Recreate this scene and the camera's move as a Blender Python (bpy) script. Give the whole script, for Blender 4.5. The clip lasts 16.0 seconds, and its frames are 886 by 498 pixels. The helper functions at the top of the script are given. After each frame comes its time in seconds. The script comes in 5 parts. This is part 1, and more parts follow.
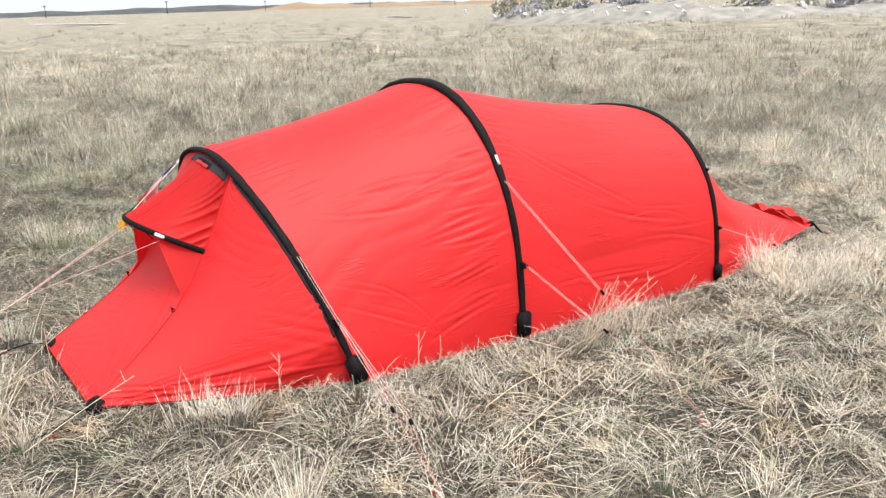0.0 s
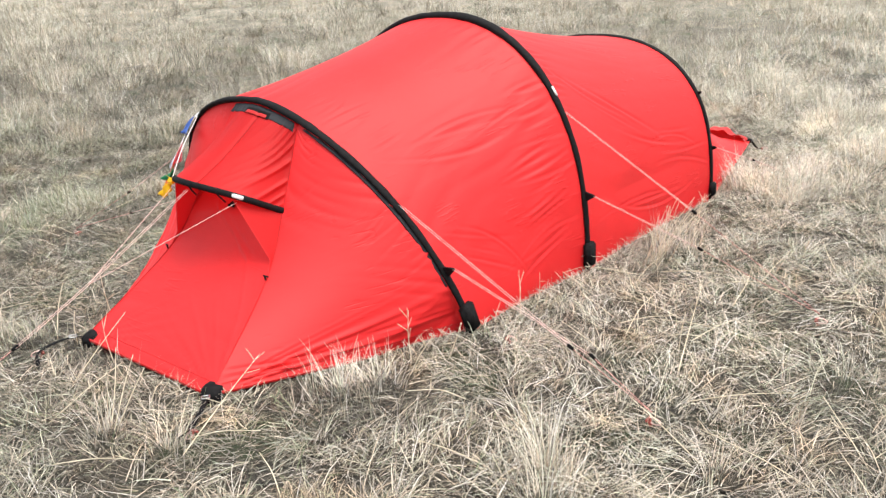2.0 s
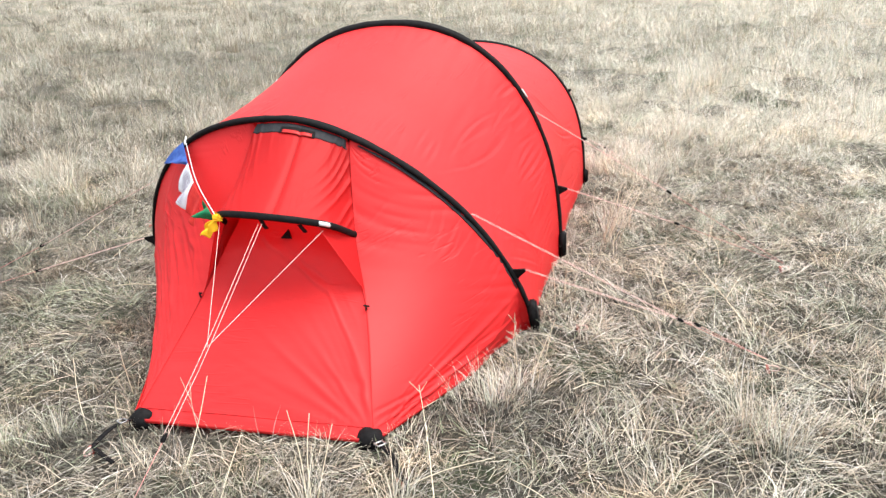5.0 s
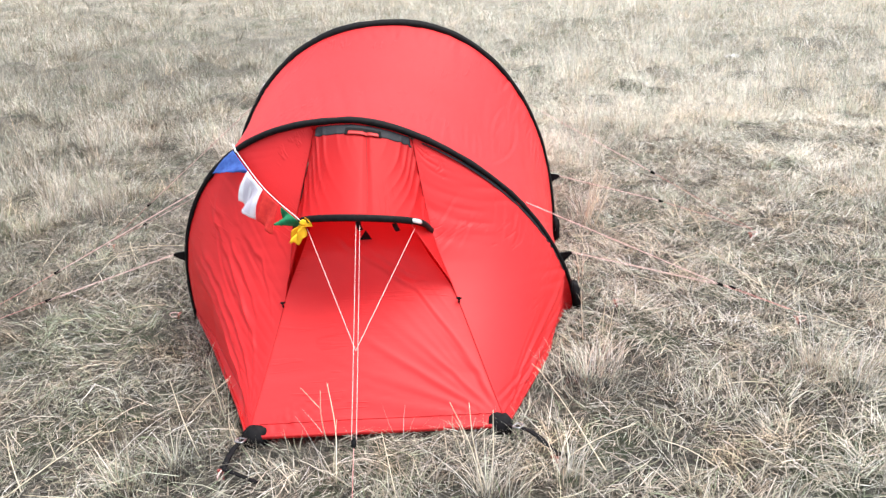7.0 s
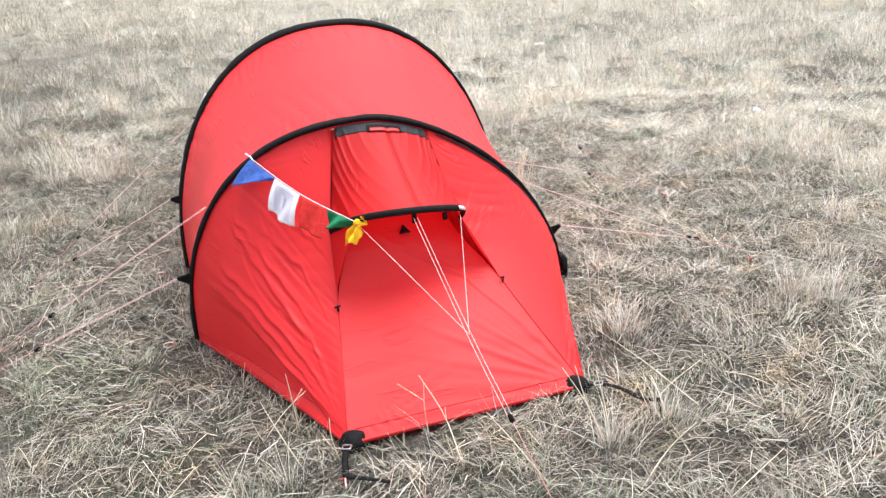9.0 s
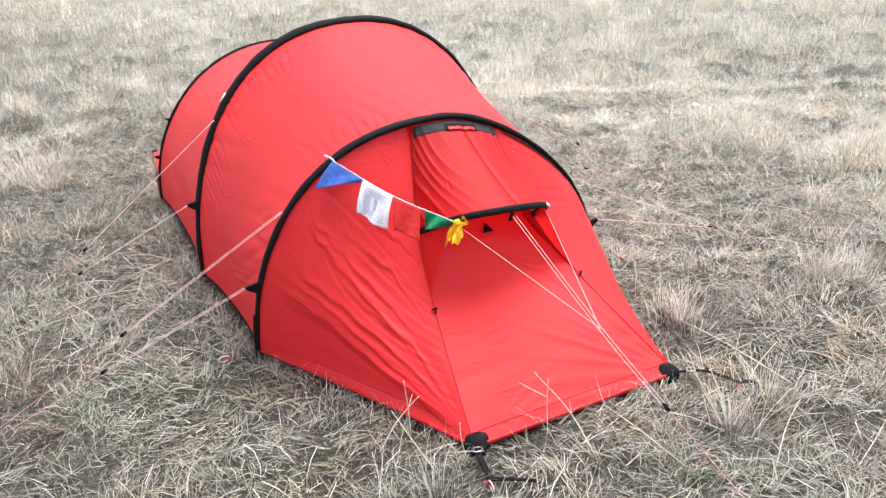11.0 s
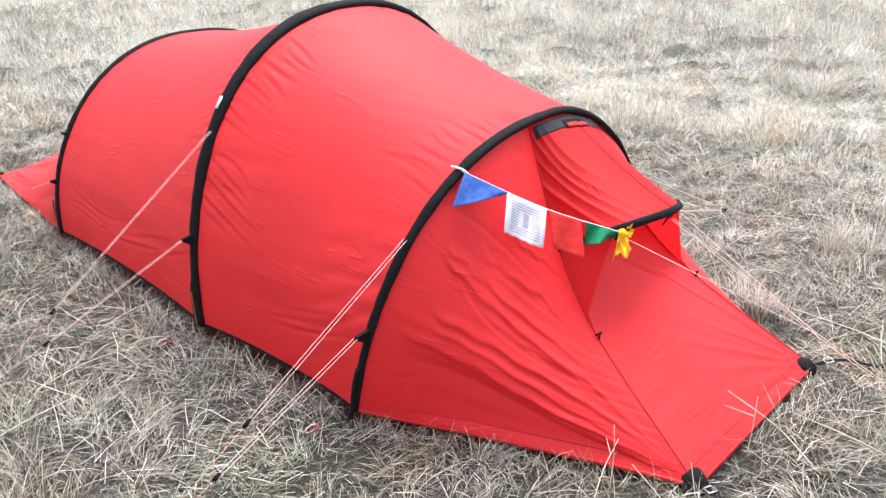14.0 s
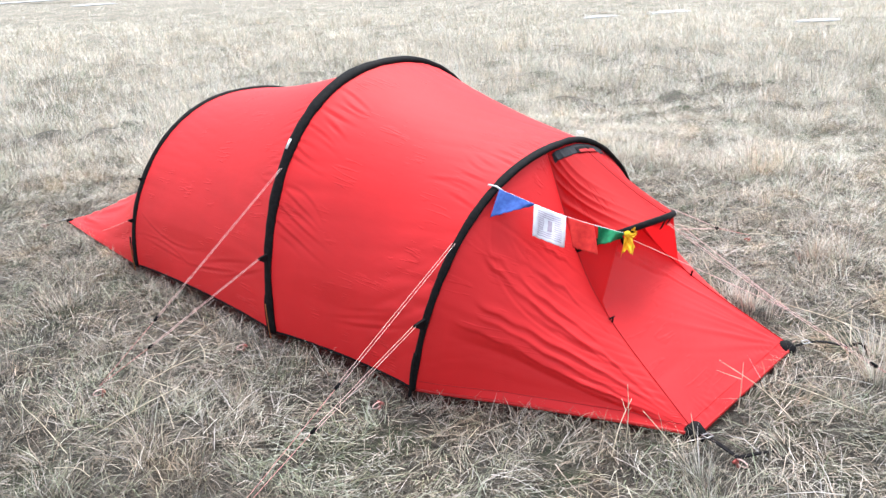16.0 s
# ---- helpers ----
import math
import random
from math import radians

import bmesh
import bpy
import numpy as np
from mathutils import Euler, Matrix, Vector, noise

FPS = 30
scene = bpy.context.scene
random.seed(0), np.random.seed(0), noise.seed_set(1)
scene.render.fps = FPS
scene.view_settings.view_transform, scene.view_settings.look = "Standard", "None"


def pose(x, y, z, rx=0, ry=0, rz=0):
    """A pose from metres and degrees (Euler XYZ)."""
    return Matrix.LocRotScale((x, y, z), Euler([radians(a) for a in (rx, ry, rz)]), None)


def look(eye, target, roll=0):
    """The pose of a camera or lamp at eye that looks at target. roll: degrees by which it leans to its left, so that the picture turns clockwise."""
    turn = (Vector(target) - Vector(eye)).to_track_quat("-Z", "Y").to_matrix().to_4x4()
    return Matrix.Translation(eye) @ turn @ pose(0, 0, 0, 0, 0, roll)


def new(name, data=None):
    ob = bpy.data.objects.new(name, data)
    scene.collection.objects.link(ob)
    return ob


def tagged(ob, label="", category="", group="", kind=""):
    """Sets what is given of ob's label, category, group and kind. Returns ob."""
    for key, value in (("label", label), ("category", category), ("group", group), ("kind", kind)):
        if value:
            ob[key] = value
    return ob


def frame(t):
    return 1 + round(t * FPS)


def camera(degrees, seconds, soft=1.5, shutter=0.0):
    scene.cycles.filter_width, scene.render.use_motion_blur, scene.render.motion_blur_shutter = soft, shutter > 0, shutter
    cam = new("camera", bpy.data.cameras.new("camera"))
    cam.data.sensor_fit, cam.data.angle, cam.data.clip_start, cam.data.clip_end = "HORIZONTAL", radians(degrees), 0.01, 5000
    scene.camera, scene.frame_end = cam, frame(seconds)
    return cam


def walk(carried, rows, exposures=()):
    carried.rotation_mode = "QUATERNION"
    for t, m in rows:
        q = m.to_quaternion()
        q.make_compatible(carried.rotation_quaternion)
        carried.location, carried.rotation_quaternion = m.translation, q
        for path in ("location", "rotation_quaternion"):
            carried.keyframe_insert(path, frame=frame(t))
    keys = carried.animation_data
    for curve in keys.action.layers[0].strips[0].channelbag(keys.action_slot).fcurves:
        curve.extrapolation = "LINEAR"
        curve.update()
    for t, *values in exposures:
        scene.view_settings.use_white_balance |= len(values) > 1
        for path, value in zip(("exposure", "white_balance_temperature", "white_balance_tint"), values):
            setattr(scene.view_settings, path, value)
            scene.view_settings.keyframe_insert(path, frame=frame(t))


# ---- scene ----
cam = camera(58.0, 16.0, 1.4)

PATH = [
    (0, (3.564, -0.587, 1.385), (2.007, 0.553, 0.862), -1.2),
    (0.2, (3.518, -0.73, 1.365), (1.991, 0.462, 0.867), -1.2),
    (0.3, (3.479, -0.8, 1.385), (1.969, 0.4, 0.859), -0.9),
    (0.4, (3.438, -0.855, 1.361), (1.934, 0.354, 0.835), -0.7),
    (0.5, (3.401, -0.883, 1.366), (1.906, 0.33, 0.824), -0.8),
    (0.7, (3.301, -0.946, 1.334), (1.824, 0.274, 0.761), -1.3),
    (0.8, (3.238, -0.965, 1.325), (1.782, 0.279, 0.748), -1.7),
    (0.9, (3.176, -0.979, 1.312), (1.74, 0.291, 0.743), -3.1),
    (1, (3.131, -0.985, 1.309), (1.734, 0.321, 0.721), -2.9),
    (1.2, (3.005, -1.048, 1.316), (1.663, 0.305, 0.707), -3.1),
    (1.3, (2.961, -1.075, 1.322), (1.626, 0.276, 0.696), -2.8),
    (1.5, (2.868, -1.15, 1.318), (1.562, 0.226, 0.687), -2.3),
    (1.7, (2.772, -1.262, 1.318), (1.501, 0.16, 0.716), -2.9),
    (1.8, (2.712, -1.324, 1.322), (1.479, 0.123, 0.699), -2.6),
    (2, (2.617, -1.408, 1.336), (1.427, 0.063, 0.685), -2.6),
    (2.2, (2.532, -1.452, 1.331), (1.377, 0.048, 0.687), -1.6),
    (2.3, (2.485, -1.469, 1.315), (1.344, 0.05, 0.688), -1.9),
    (2.4, (2.425, -1.479, 1.313), (1.301, 0.05, 0.684), -2.6),
    (2.5, (2.374, -1.479, 1.299), (1.282, 0.077, 0.677), -2.7),
    (2.7, (2.265, -1.503, 1.312), (1.199, 0.062, 0.668), -2.8),
    (2.8, (2.217, -1.521, 1.317), (1.156, 0.045, 0.669), -2.6),
    (3, (2.135, -1.577, 1.322), (1.128, 0.027, 0.678), -2.3),
    (3.1, (2.087, -1.62, 1.322), (1.126, 0.015, 0.687), -1.9),
    (3.2, (2.032, -1.68, 1.315), (1.117, -0.017, 0.683), -2.1),
    (3.3, (1.979, -1.735, 1.318), (1.124, -0.06, 0.637), -1.4),
    (3.5, (1.824, -1.843, 1.335), (1.072, -0.132, 0.622), -1.9),
    (3.7, (1.74, -1.896, 1.357), (1.019, -0.167, 0.656), -2.0),
    (5.8, (0.678, -2.128, 1.391), (0.468, -0.256, 0.719), -3.4),
    (6, (0.586, -2.132, 1.397), (0.396, -0.264, 0.707), -3.8),
    (6.2, (0.529, -2.139, 1.409), (0.352, -0.277, 0.699), -3.6),
    (6.3, (0.502, -2.142, 1.416), (0.344, -0.278, 0.709), -3.1),
    (6.5, (0.419, -2.159, 1.421), (0.356, -0.287, 0.722), -1.5),
    (6.7, (0.334, -2.191, 1.422), (0.338, -0.309, 0.746), -1.1),
    (6.8, (0.299, -2.21, 1.417), (0.333, -0.325, 0.748), -1.0),
    (7, (0.197, -2.254, 1.414), (0.234, -0.371, 0.738), -2.4),
    (7.2, (0.112, -2.281, 1.425), (0.156, -0.415, 0.706), -1.8),
    (7.3, (0.076, -2.279, 1.433), (0.131, -0.412, 0.717), -1.4),
    (7.5, (0.009, -2.262, 1.435), (0.097, -0.401, 0.708), -0.9),
    (7.7, (-0.076, -2.223, 1.426), (0.052, -0.354, 0.725), -1.7),
    (7.8, (-0.112, -2.197, 1.413), (0.05, -0.332, 0.707), -2.1),
    (7.9, (-0.155, -2.174, 1.413), (0.054, -0.323, 0.684), -1.5),
    (8, (-0.197, -2.16, 1.413), (-0.01, -0.308, 0.68), -1.9),
    (8.2, (-0.287, -2.144, 1.414), (-0.105, -0.31, 0.639), -1.9),
    (8.3, (-0.34, -2.142, 1.418), (-0.13, -0.306, 0.652), -1.4),
    (8.5, (-0.448, -2.164, 1.417), (-0.127, -0.334, 0.677), -1.9),
    (8.6, (-0.512, -2.178, 1.431), (-0.127, -0.355, 0.703), -1.6),
    (8.7, (-0.577, -2.189, 1.434), (-0.132, -0.37, 0.733), -2.5),
    (10.8, (-1.373, -1.881, 1.462), (-0.483, -0.241, 0.743), -3.5),
    (11, (-1.456, -1.846, 1.481), (-0.587, -0.196, 0.758), -3.0),
    (11.2, (-1.523, -1.796, 1.461), (-0.628, -0.156, 0.748), -2.5),
    (11.3, (-1.549, -1.762, 1.447), (-0.632, -0.13, 0.743), -2.6),
    (11.5, (-1.582, -1.669, 1.423), (-0.581, -0.081, 0.732), -3.8),
    (11.6, (-1.609, -1.609, 1.426), (-0.548, -0.079, 0.696), -3.4),
    (11.7, (-1.624, -1.568, 1.435), (-0.568, -0.041, 0.692), -3.5),
    (11.8, (-1.648, -1.539, 1.439), (-0.593, -0.002, 0.714), -3.8),
    (12, (-1.7, -1.476, 1.447), (-0.651, 0.06, 0.712), -3.7),
    (12.2, (-1.772, -1.411, 1.445), (-0.677, 0.09, 0.704), -2.7),
    (12.3, (-1.817, -1.378, 1.445), (-0.683, 0.096, 0.709), -2.5),
    (12.4, (-1.859, -1.343, 1.448), (-0.704, 0.118, 0.72), -2.4),
    (12.5, (-1.913, -1.32, 1.456), (-0.719, 0.127, 0.765), -2.7),
    (12.6, (-1.978, -1.271, 1.468), (-0.757, 0.143, 0.755), -3.3),
    (12.7, (-2.004, -1.254, 1.464), (-0.783, 0.154, 0.738), -4.0),
    (12.8, (-2.033, -1.236, 1.461), (-0.792, 0.149, 0.723), -3.7),
    (13, (-2.067, -1.155, 1.468), (-0.806, 0.207, 0.723), -2.6),
    (13.2, (-2.081, -1.059, 1.45), (-0.805, 0.299, 0.724), -2.6),
    (13.3, (-2.075, -1.003, 1.435), (-0.762, 0.311, 0.693), -2.2),
    (13.5, (-2.085, -0.911, 1.44), (-0.776, 0.395, 0.678), -2.3),
    (13.7, (-2.105, -0.836, 1.452), (-0.817, 0.484, 0.679), -2.6),
    (13.8, (-2.115, -0.814, 1.448), (-0.821, 0.502, 0.679), -2.5),
    (14, (-2.156, -0.743, 1.458), (-0.822, 0.533, 0.69), -1.9),
    (14.2, (-2.224, -0.66, 1.458), (-0.833, 0.546, 0.676), -2.5),
    (14.3, (-2.258, -0.631, 1.462), (-0.847, 0.553, 0.683), -3.1),
    (14.5, (-2.32, -0.579, 1.465), (-0.864, 0.546, 0.68), -3.7),
    (14.7, (-2.365, -0.574, 1.472), (-0.871, 0.517, 0.714), -3.3),
    (14.8, (-2.384, -0.592, 1.484), (-0.886, 0.503, 0.737), -3.2),
    (15, (-2.413, -0.653, 1.491), (-0.938, 0.488, 0.769), -4.5),
    (15.2, (-2.434, -0.751, 1.488), (-0.99, 0.436, 0.776), -5.5),
    (15.3, (-2.443, -0.801, 1.491), (-1.016, 0.411, 0.789), -5.3),
    (15.5, (-2.488, -0.896, 1.483), (-1.089, 0.359, 0.797), -4.0),
    (15.7, (-2.538, -0.954, 1.497), (-1.169, 0.338, 0.821), -3.6),
    (15.8, (-2.585, -0.998, 1.495), (-1.231, 0.324, 0.846), -3.8),
    (16, (-2.666, -1.05, 1.507), (-1.304, 0.267, 0.865), -3.6),
]
walk(cam, [(t, look(eye, target, roll)) for t, eye, target, roll in PATH], exposures=[(0, 0.70, 6450, 8), (0.5, 0.60, 6450, 8), (1, 0.70, 6450, 8), (2, 0.77, 6400, 8), (4, 0.87, 6350, 7), (7, 0.89, 6100, 9), (9, 0.90, 6050, 10), (11, 0.90, 6000, 10), (14, 1.04, 5850, 10), (16, 0.94, 5850, 10)])

# ==== body ====
# ------------------------------------------------------------------ world and light
world = bpy.data.worlds.new("overcast_sky")
scene.world = world
world.use_nodes = True
wn, wl = world.node_tree.nodes, world.node_tree.links
wn.clear()
w_out = wn.new("ShaderNodeOutputWorld")
w_bg = wn.new("ShaderNodeBackground")
w_sky = wn.new("ShaderNodeTexSky")
w_sky.sky_type = "NISHITA"
w_sky.sun_disc = False
w_sky.sun_elevation = radians(71)
w_sky.sun_rotation = radians(75)
w_sky.dust_density = 6.0
w_mix = wn.new("ShaderNodeMix")
w_mix.data_type = "RGBA"
w_mix.inputs["Factor"].default_value = 0.75
w_mix.inputs["B"].default_value = (9.0, 9.3, 9.8, 1)
w_bg.inputs["Strength"].default_value = 0.088
wl.new(w_sky.outputs["Color"], w_mix.inputs["A"])
wl.new(w_mix.outputs["Result"], w_bg.inputs["Color"])
wl.new(w_bg.outputs["Background"], w_out.inputs["Surface"])

sun_data = bpy.data.lights.new("sun", "SUN")
sun_data.energy = 2.85
sun_data.angle = radians(42)
sun_data.color = (1.0, 0.95, 0.87)
sun = new("sun", sun_data)
sun.matrix_world = look((3.4, 2.4, 10), (0, 1.5, 0))


# ------------------------------------------------------------------ materials
def material(name):
    m = bpy.data.materials.new(name)
    m.use_nodes = True
    nt = m.node_tree
    return m, nt, nt.nodes["Principled BSDF"]


def ramp(nt, source, stops):
    r = nt.nodes.new("ShaderNodeValToRGB")
    while len(r.color_ramp.elements) < len(stops):
        r.color_ramp.elements.new(0.5)
    for e, (p, c) in zip(r.color_ramp.elements, stops):
        e.position, e.color = p, (*c, 1)
    nt.links.new(source, r.inputs["Fac"])
    return r.outputs["Color"]


def noise_tex(nt, scale, detail=4, coords="Object", stretch=None, rough=0.5):
    tc = nt.nodes.new("ShaderNodeTexCoord")
    n = nt.nodes.new("ShaderNodeTexNoise")
    n.inputs["Scale"].default_value = scale
    n.inputs["Detail"].default_value = detail
    n.inputs["Roughness"].default_value = rough
    if stretch:
        mp = nt.nodes.new("ShaderNodeMapping")
        mp.inputs["Scale"].default_value = stretch[0]
        mp.inputs["Rotation"].default_value = stretch[1]
        nt.links.new(tc.outputs[coords], mp.inputs["Vector"])
        nt.links.new(mp.outputs["Vector"], n.inputs["Vector"])
    else:
        nt.links.new(tc.outputs[coords], n.inputs["Vector"])
    return n.outputs["Fac"]


def bump(nt, bsdf, height, strength, distance):
    b = nt.nodes.new("ShaderNodeBump")
    b.inputs["Strength"].default_value = strength
    b.inputs["Distance"].default_value = distance
    nt.links.new(height, b.inputs["Height"])
    nt.links.new(b.outputs["Normal"], bsdf.inputs["Normal"])
    return b


def node_math(nt, operation, a, b):
    n = nt.nodes.new("ShaderNodeMath")
    n.operation = operation
    for socket, value in zip(n.inputs, (a, b)):
        if isinstance(value, (int, float)):
            socket.default_value = value
        else:
            nt.links.new(value, socket)
    return n.outputs[0]


def crease_lines(nt, turn, seed, fine, keep):
    """Short thin creases: the level lines of a drawn-out noise, kept here and there."""
    tc = nt.nodes.new("ShaderNodeTexCoord")
    mp = nt.nodes.new("ShaderNodeMapping")
    mp.inputs["Location"].default_value = (seed, 2.7 * seed, 0)
    mp.inputs["Rotation"].default_value = (0, 0, radians(turn))
    mp.inputs["Scale"].default_value = (2.2, fine, 1.0)
    n = nt.nodes.new("ShaderNodeTexNoise")
    n.inputs["Scale"].default_value = 1.0
    n.inputs["Detail"].default_value = 2.5
    nt.links.new(tc.outputs["UV"], mp.inputs["Vector"])
    nt.links.new(mp.outputs["Vector"], n.inputs["Vector"])
    far = node_math(nt, "ABSOLUTE", node_math(nt, "SUBTRACT", n.outputs["Fac"], 0.5), 0.0)
    line = node_math(nt, "MAXIMUM", node_math(nt, "SUBTRACT", 1.0, node_math(nt, "MULTIPLY", far, 24.0)), 0.0)
    pick = nt.nodes.new("ShaderNodeTexNoise")
    pick.inputs["Scale"].default_value = 4.6
    pick.inputs["Detail"].default_value = 3.0
    mv = nt.nodes.new("ShaderNodeMapping")
    mv.inputs["Location"].default_value = (3.1 * seed, seed, 5.0)
    nt.links.new(tc.outputs["UV"], mv.inputs["Vector"])
    nt.links.new(mv.outputs["Vector"], pick.inputs["Vector"])
    where = ramp(nt, pick.outputs["Fac"], [(keep, (0, 0, 0)), (keep + 0.10, (1, 1, 1))])
    return node_math(nt, "MULTIPLY", line, where)


def fabric(name, dark, light, passing=0.3, rough=0.42, creases=0.5, gloss=0.5):
    """Thin ripstop nylon that lets some daylight in, with short sharp creases."""
    m, nt, p = material(name)
    big = noise_tex(nt, 2.3, 4)
    col = ramp(nt, big, [(0.3, dark), (0.7, light)])
    nt.links.new(col, p.inputs["Base Color"])
    p.inputs["Roughness"].default_value = rough
    p.inputs["Specular IOR Level"].default_value = gloss
    lines = node_math(nt, "ADD", crease_lines(nt, 12, 1.3, 24.0, 0.585), crease_lines(nt, -16, 4.1, 32.0, 0.61))
    soft = node_math(nt, "MULTIPLY", noise_tex(nt, 5.0, 3, "UV", ((1.0, 3.0, 1.0), (0, 0, radians(18)))), 0.5)
    grain = node_math(nt, "MULTIPLY", noise_tex(nt, 140.0, 2), 0.05)
    height = node_math(nt, "SUBTRACT", node_math(nt, "ADD", soft, grain), lines)
    b = bump(nt, p, height, creases, 0.010)
    tr = nt.nodes.new("ShaderNodeBsdfTranslucent")
    nt.links.new(col, tr.inputs["Color"])
    nt.links.new(b.outputs["Normal"], tr.inputs["Normal"])
    mix = nt.nodes.new("ShaderNodeMixShader")
    mix.inputs["Fac"].default_value = passing
    nt.links.new(p.outputs["BSDF"], mix.inputs[1])
    nt.links.new(tr.outputs["BSDF"], mix.inputs[2])
    nt.links.new(mix.outputs["Shader"], nt.nodes["Material Output"].inputs["Surface"])
    return m


def cloth(name, dark, light, rough=0.8, scale=60.0, grain=0.3, gloss=0.3):
    m, nt, p = material(name)
    n = noise_tex(nt, scale, 4)
    nt.links.new(ramp(nt, n, [(0.3, dark), (0.7, light)]), p.inputs["Base Color"])
    p.inputs["Roughness"].default_value = rough
    p.inputs["Specular IOR Level"].default_value = gloss
    bump(nt, p, n, grain, 0.002)
    return m


RED = fabric("red_nylon", (0.68, 0.013, 0.015), (0.79, 0.018, 0.021), 0.12, 0.58, 0.30, 0.42)
# same red nylon again, passing more light to brighten the cloth round the vent
RED_LIT = fabric("lit_red_nylon", (0.68, 0.013, 0.015), (0.79, 0.018, 0.021), 0.50, 0.58, 0.30, 0.42)
RED_HEM = fabric("red_hem_nylon", (0.52, 0.012, 0.013), (0.66, 0.018, 0.017), 0.25, 0.5, 0.2)
SEAM = cloth("dark_red_seam", (0.42, 0.012, 0.014), (0.52, 0.016, 0.018), 0.7, 200.0)
BLACK = cloth("black_webbing", (0.003, 0.0026, 0.003), (0.011, 0.010, 0.011), 0.72, 60.0, 0.5, 0.14)
GREY_MESH = cloth("grey_mesh", (0.013, 0.013, 0.016), (0.034, 0.034, 0.040), 0.7, 300.0)
WHITE_TAPE = cloth("white_tape", (0.7, 0.7, 0.7), (0.85, 0.85, 0.85), 0.5)
CORD = cloth("pink_white_cord", (0.72, 0.39, 0.35), (0.88, 0.71, 0.66), 0.8, 150.0)
PINK_CORD = cloth("pink_cord", (0.50, 0.17, 0.16), (0.78, 0.42, 0.38), 0.8, 150.0)
ORANGE_CORD = cloth("orange_cord", (0.32, 0.10, 0.03), (0.45, 0.16, 0.05), 0.7, 120.0)
METAL, _nt, _p = material("grey_metal")
_p.inputs["Metallic"].default_value = 1.0
_p.inputs["Roughness"].default_value = 0.35
_nt.links.new(ramp(_nt, noise_tex(_nt, 40), [(0.3, (0.4, 0.4, 0.41)), (0.7, (0.6, 0.6, 0.6))]), _p.inputs["Base Color"])
PEG_RED = cloth("red_anodised", (0.30, 0.06, 0.05), (0.42, 0.10, 0.08), 0.5)
FLAG_BLUE = cloth("blue_cotton", (0.035, 0.075, 0.28), (0.06, 0.13, 0.42), 0.9)
FLAG_WHITE = cloth("white_cotton", (0.72, 0.7, 0.76), (0.85, 0.84, 0.88), 0.9)
FLAG_RED = cloth("red_cotton", (0.55, 0.02, 0.02), (0.7, 0.04, 0.03), 0.9)
FLAG_GREEN = cloth("green_cotton", (0.01, 0.12, 0.05), (0.02, 0.22, 0.09), 0.9)
FLAG_YELLOW = cloth("yellow_cotton", (0.75, 0.38, 0.01), (0.9, 0.55, 0.02), 0.9)
PRINT = cloth("grey_print", (0.40, 0.33, 0.42), (0.52, 0.44, 0.52), 0.9)

STRAW, _nt, _p = material("dry_straw")
_at = _nt.nodes.new("ShaderNodeAttribute")
_at.attribute_name = "tint"
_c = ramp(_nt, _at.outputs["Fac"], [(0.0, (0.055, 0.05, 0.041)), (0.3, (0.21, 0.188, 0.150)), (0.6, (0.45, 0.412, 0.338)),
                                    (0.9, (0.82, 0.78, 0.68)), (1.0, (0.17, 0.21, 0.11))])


def weathered(nt, colour):
    """Broad patches of greener, greyer and warmer growth over a colour."""
    t = nt.nodes.new("ShaderNodeMix")
    t.data_type = "RGBA"
    t.blend_type = "MULTIPLY"
    t.inputs["Factor"].default_value = 1.0
    nt.links.new(colour, t.inputs["A"])
    nt.links.new(ramp(nt, noise_tex(nt, 2.6, 5, rough=0.7), [(0.32, (0.74, 0.81, 0.70)), (0.43, (0.97, 0.985, 0.985)), (0.56, (1.02, 0.99, 0.97)), (0.68, (1.20, 1.07, 0.91))]), t.inputs["B"])
    return t.outputs["Result"]


_g = _nt.nodes.new("ShaderNodeNewGeometry")
_hue = _nt.nodes.new("ShaderNodeMix")
_hue.data_type = "RGBA"
_hue.blend_type = "MULTIPLY"
_hue.inputs["Factor"].default_value = 1.0
_nt.links.new(_c, _hue.inputs["A"])
_nt.links.new(ramp(_nt, _g.outputs["Random Per Island"], [(0.0, (1.11, 0.98, 0.89)), (0.35, (1.0, 0.99, 1.03)), (0.6, (0.98, 0.97, 1.08)), (0.8, (0.90, 0.99, 0.88)), (1.0, (1.11, 0.97, 0.94))]),
              _hue.inputs["B"])
_nt.links.new(weathered(_nt, _hue.outputs["Result"]), _p.inputs["Base Color"])
_p.inputs["Roughness"].default_value = 0.65
_p.inputs["Specular IOR Level"].default_value = 0.35

SOIL, _nt, _p = material("thatch_ground")
_n1 = noise_tex(_nt, 0.55, 6, rough=0.65)
_n2 = noise_tex(_nt, 45.0, 8, stretch=((1.0, 0.35, 1.0), (0, 0, 0.6)), rough=0.8)
_m = _nt.nodes.new("ShaderNodeMix")
_m.data_type = "FLOAT"
_m.inputs["Factor"].default_value = 0.62
_nt.links.new(_n1, _m.inputs["A"])
_nt.links.new(_n2, _m.inputs["B"])
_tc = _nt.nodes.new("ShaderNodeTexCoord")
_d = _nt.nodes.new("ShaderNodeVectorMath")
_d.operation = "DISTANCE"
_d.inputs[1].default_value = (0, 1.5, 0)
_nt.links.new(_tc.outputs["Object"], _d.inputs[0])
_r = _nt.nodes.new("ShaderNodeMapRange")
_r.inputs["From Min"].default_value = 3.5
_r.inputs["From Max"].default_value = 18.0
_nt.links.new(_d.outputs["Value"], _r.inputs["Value"])
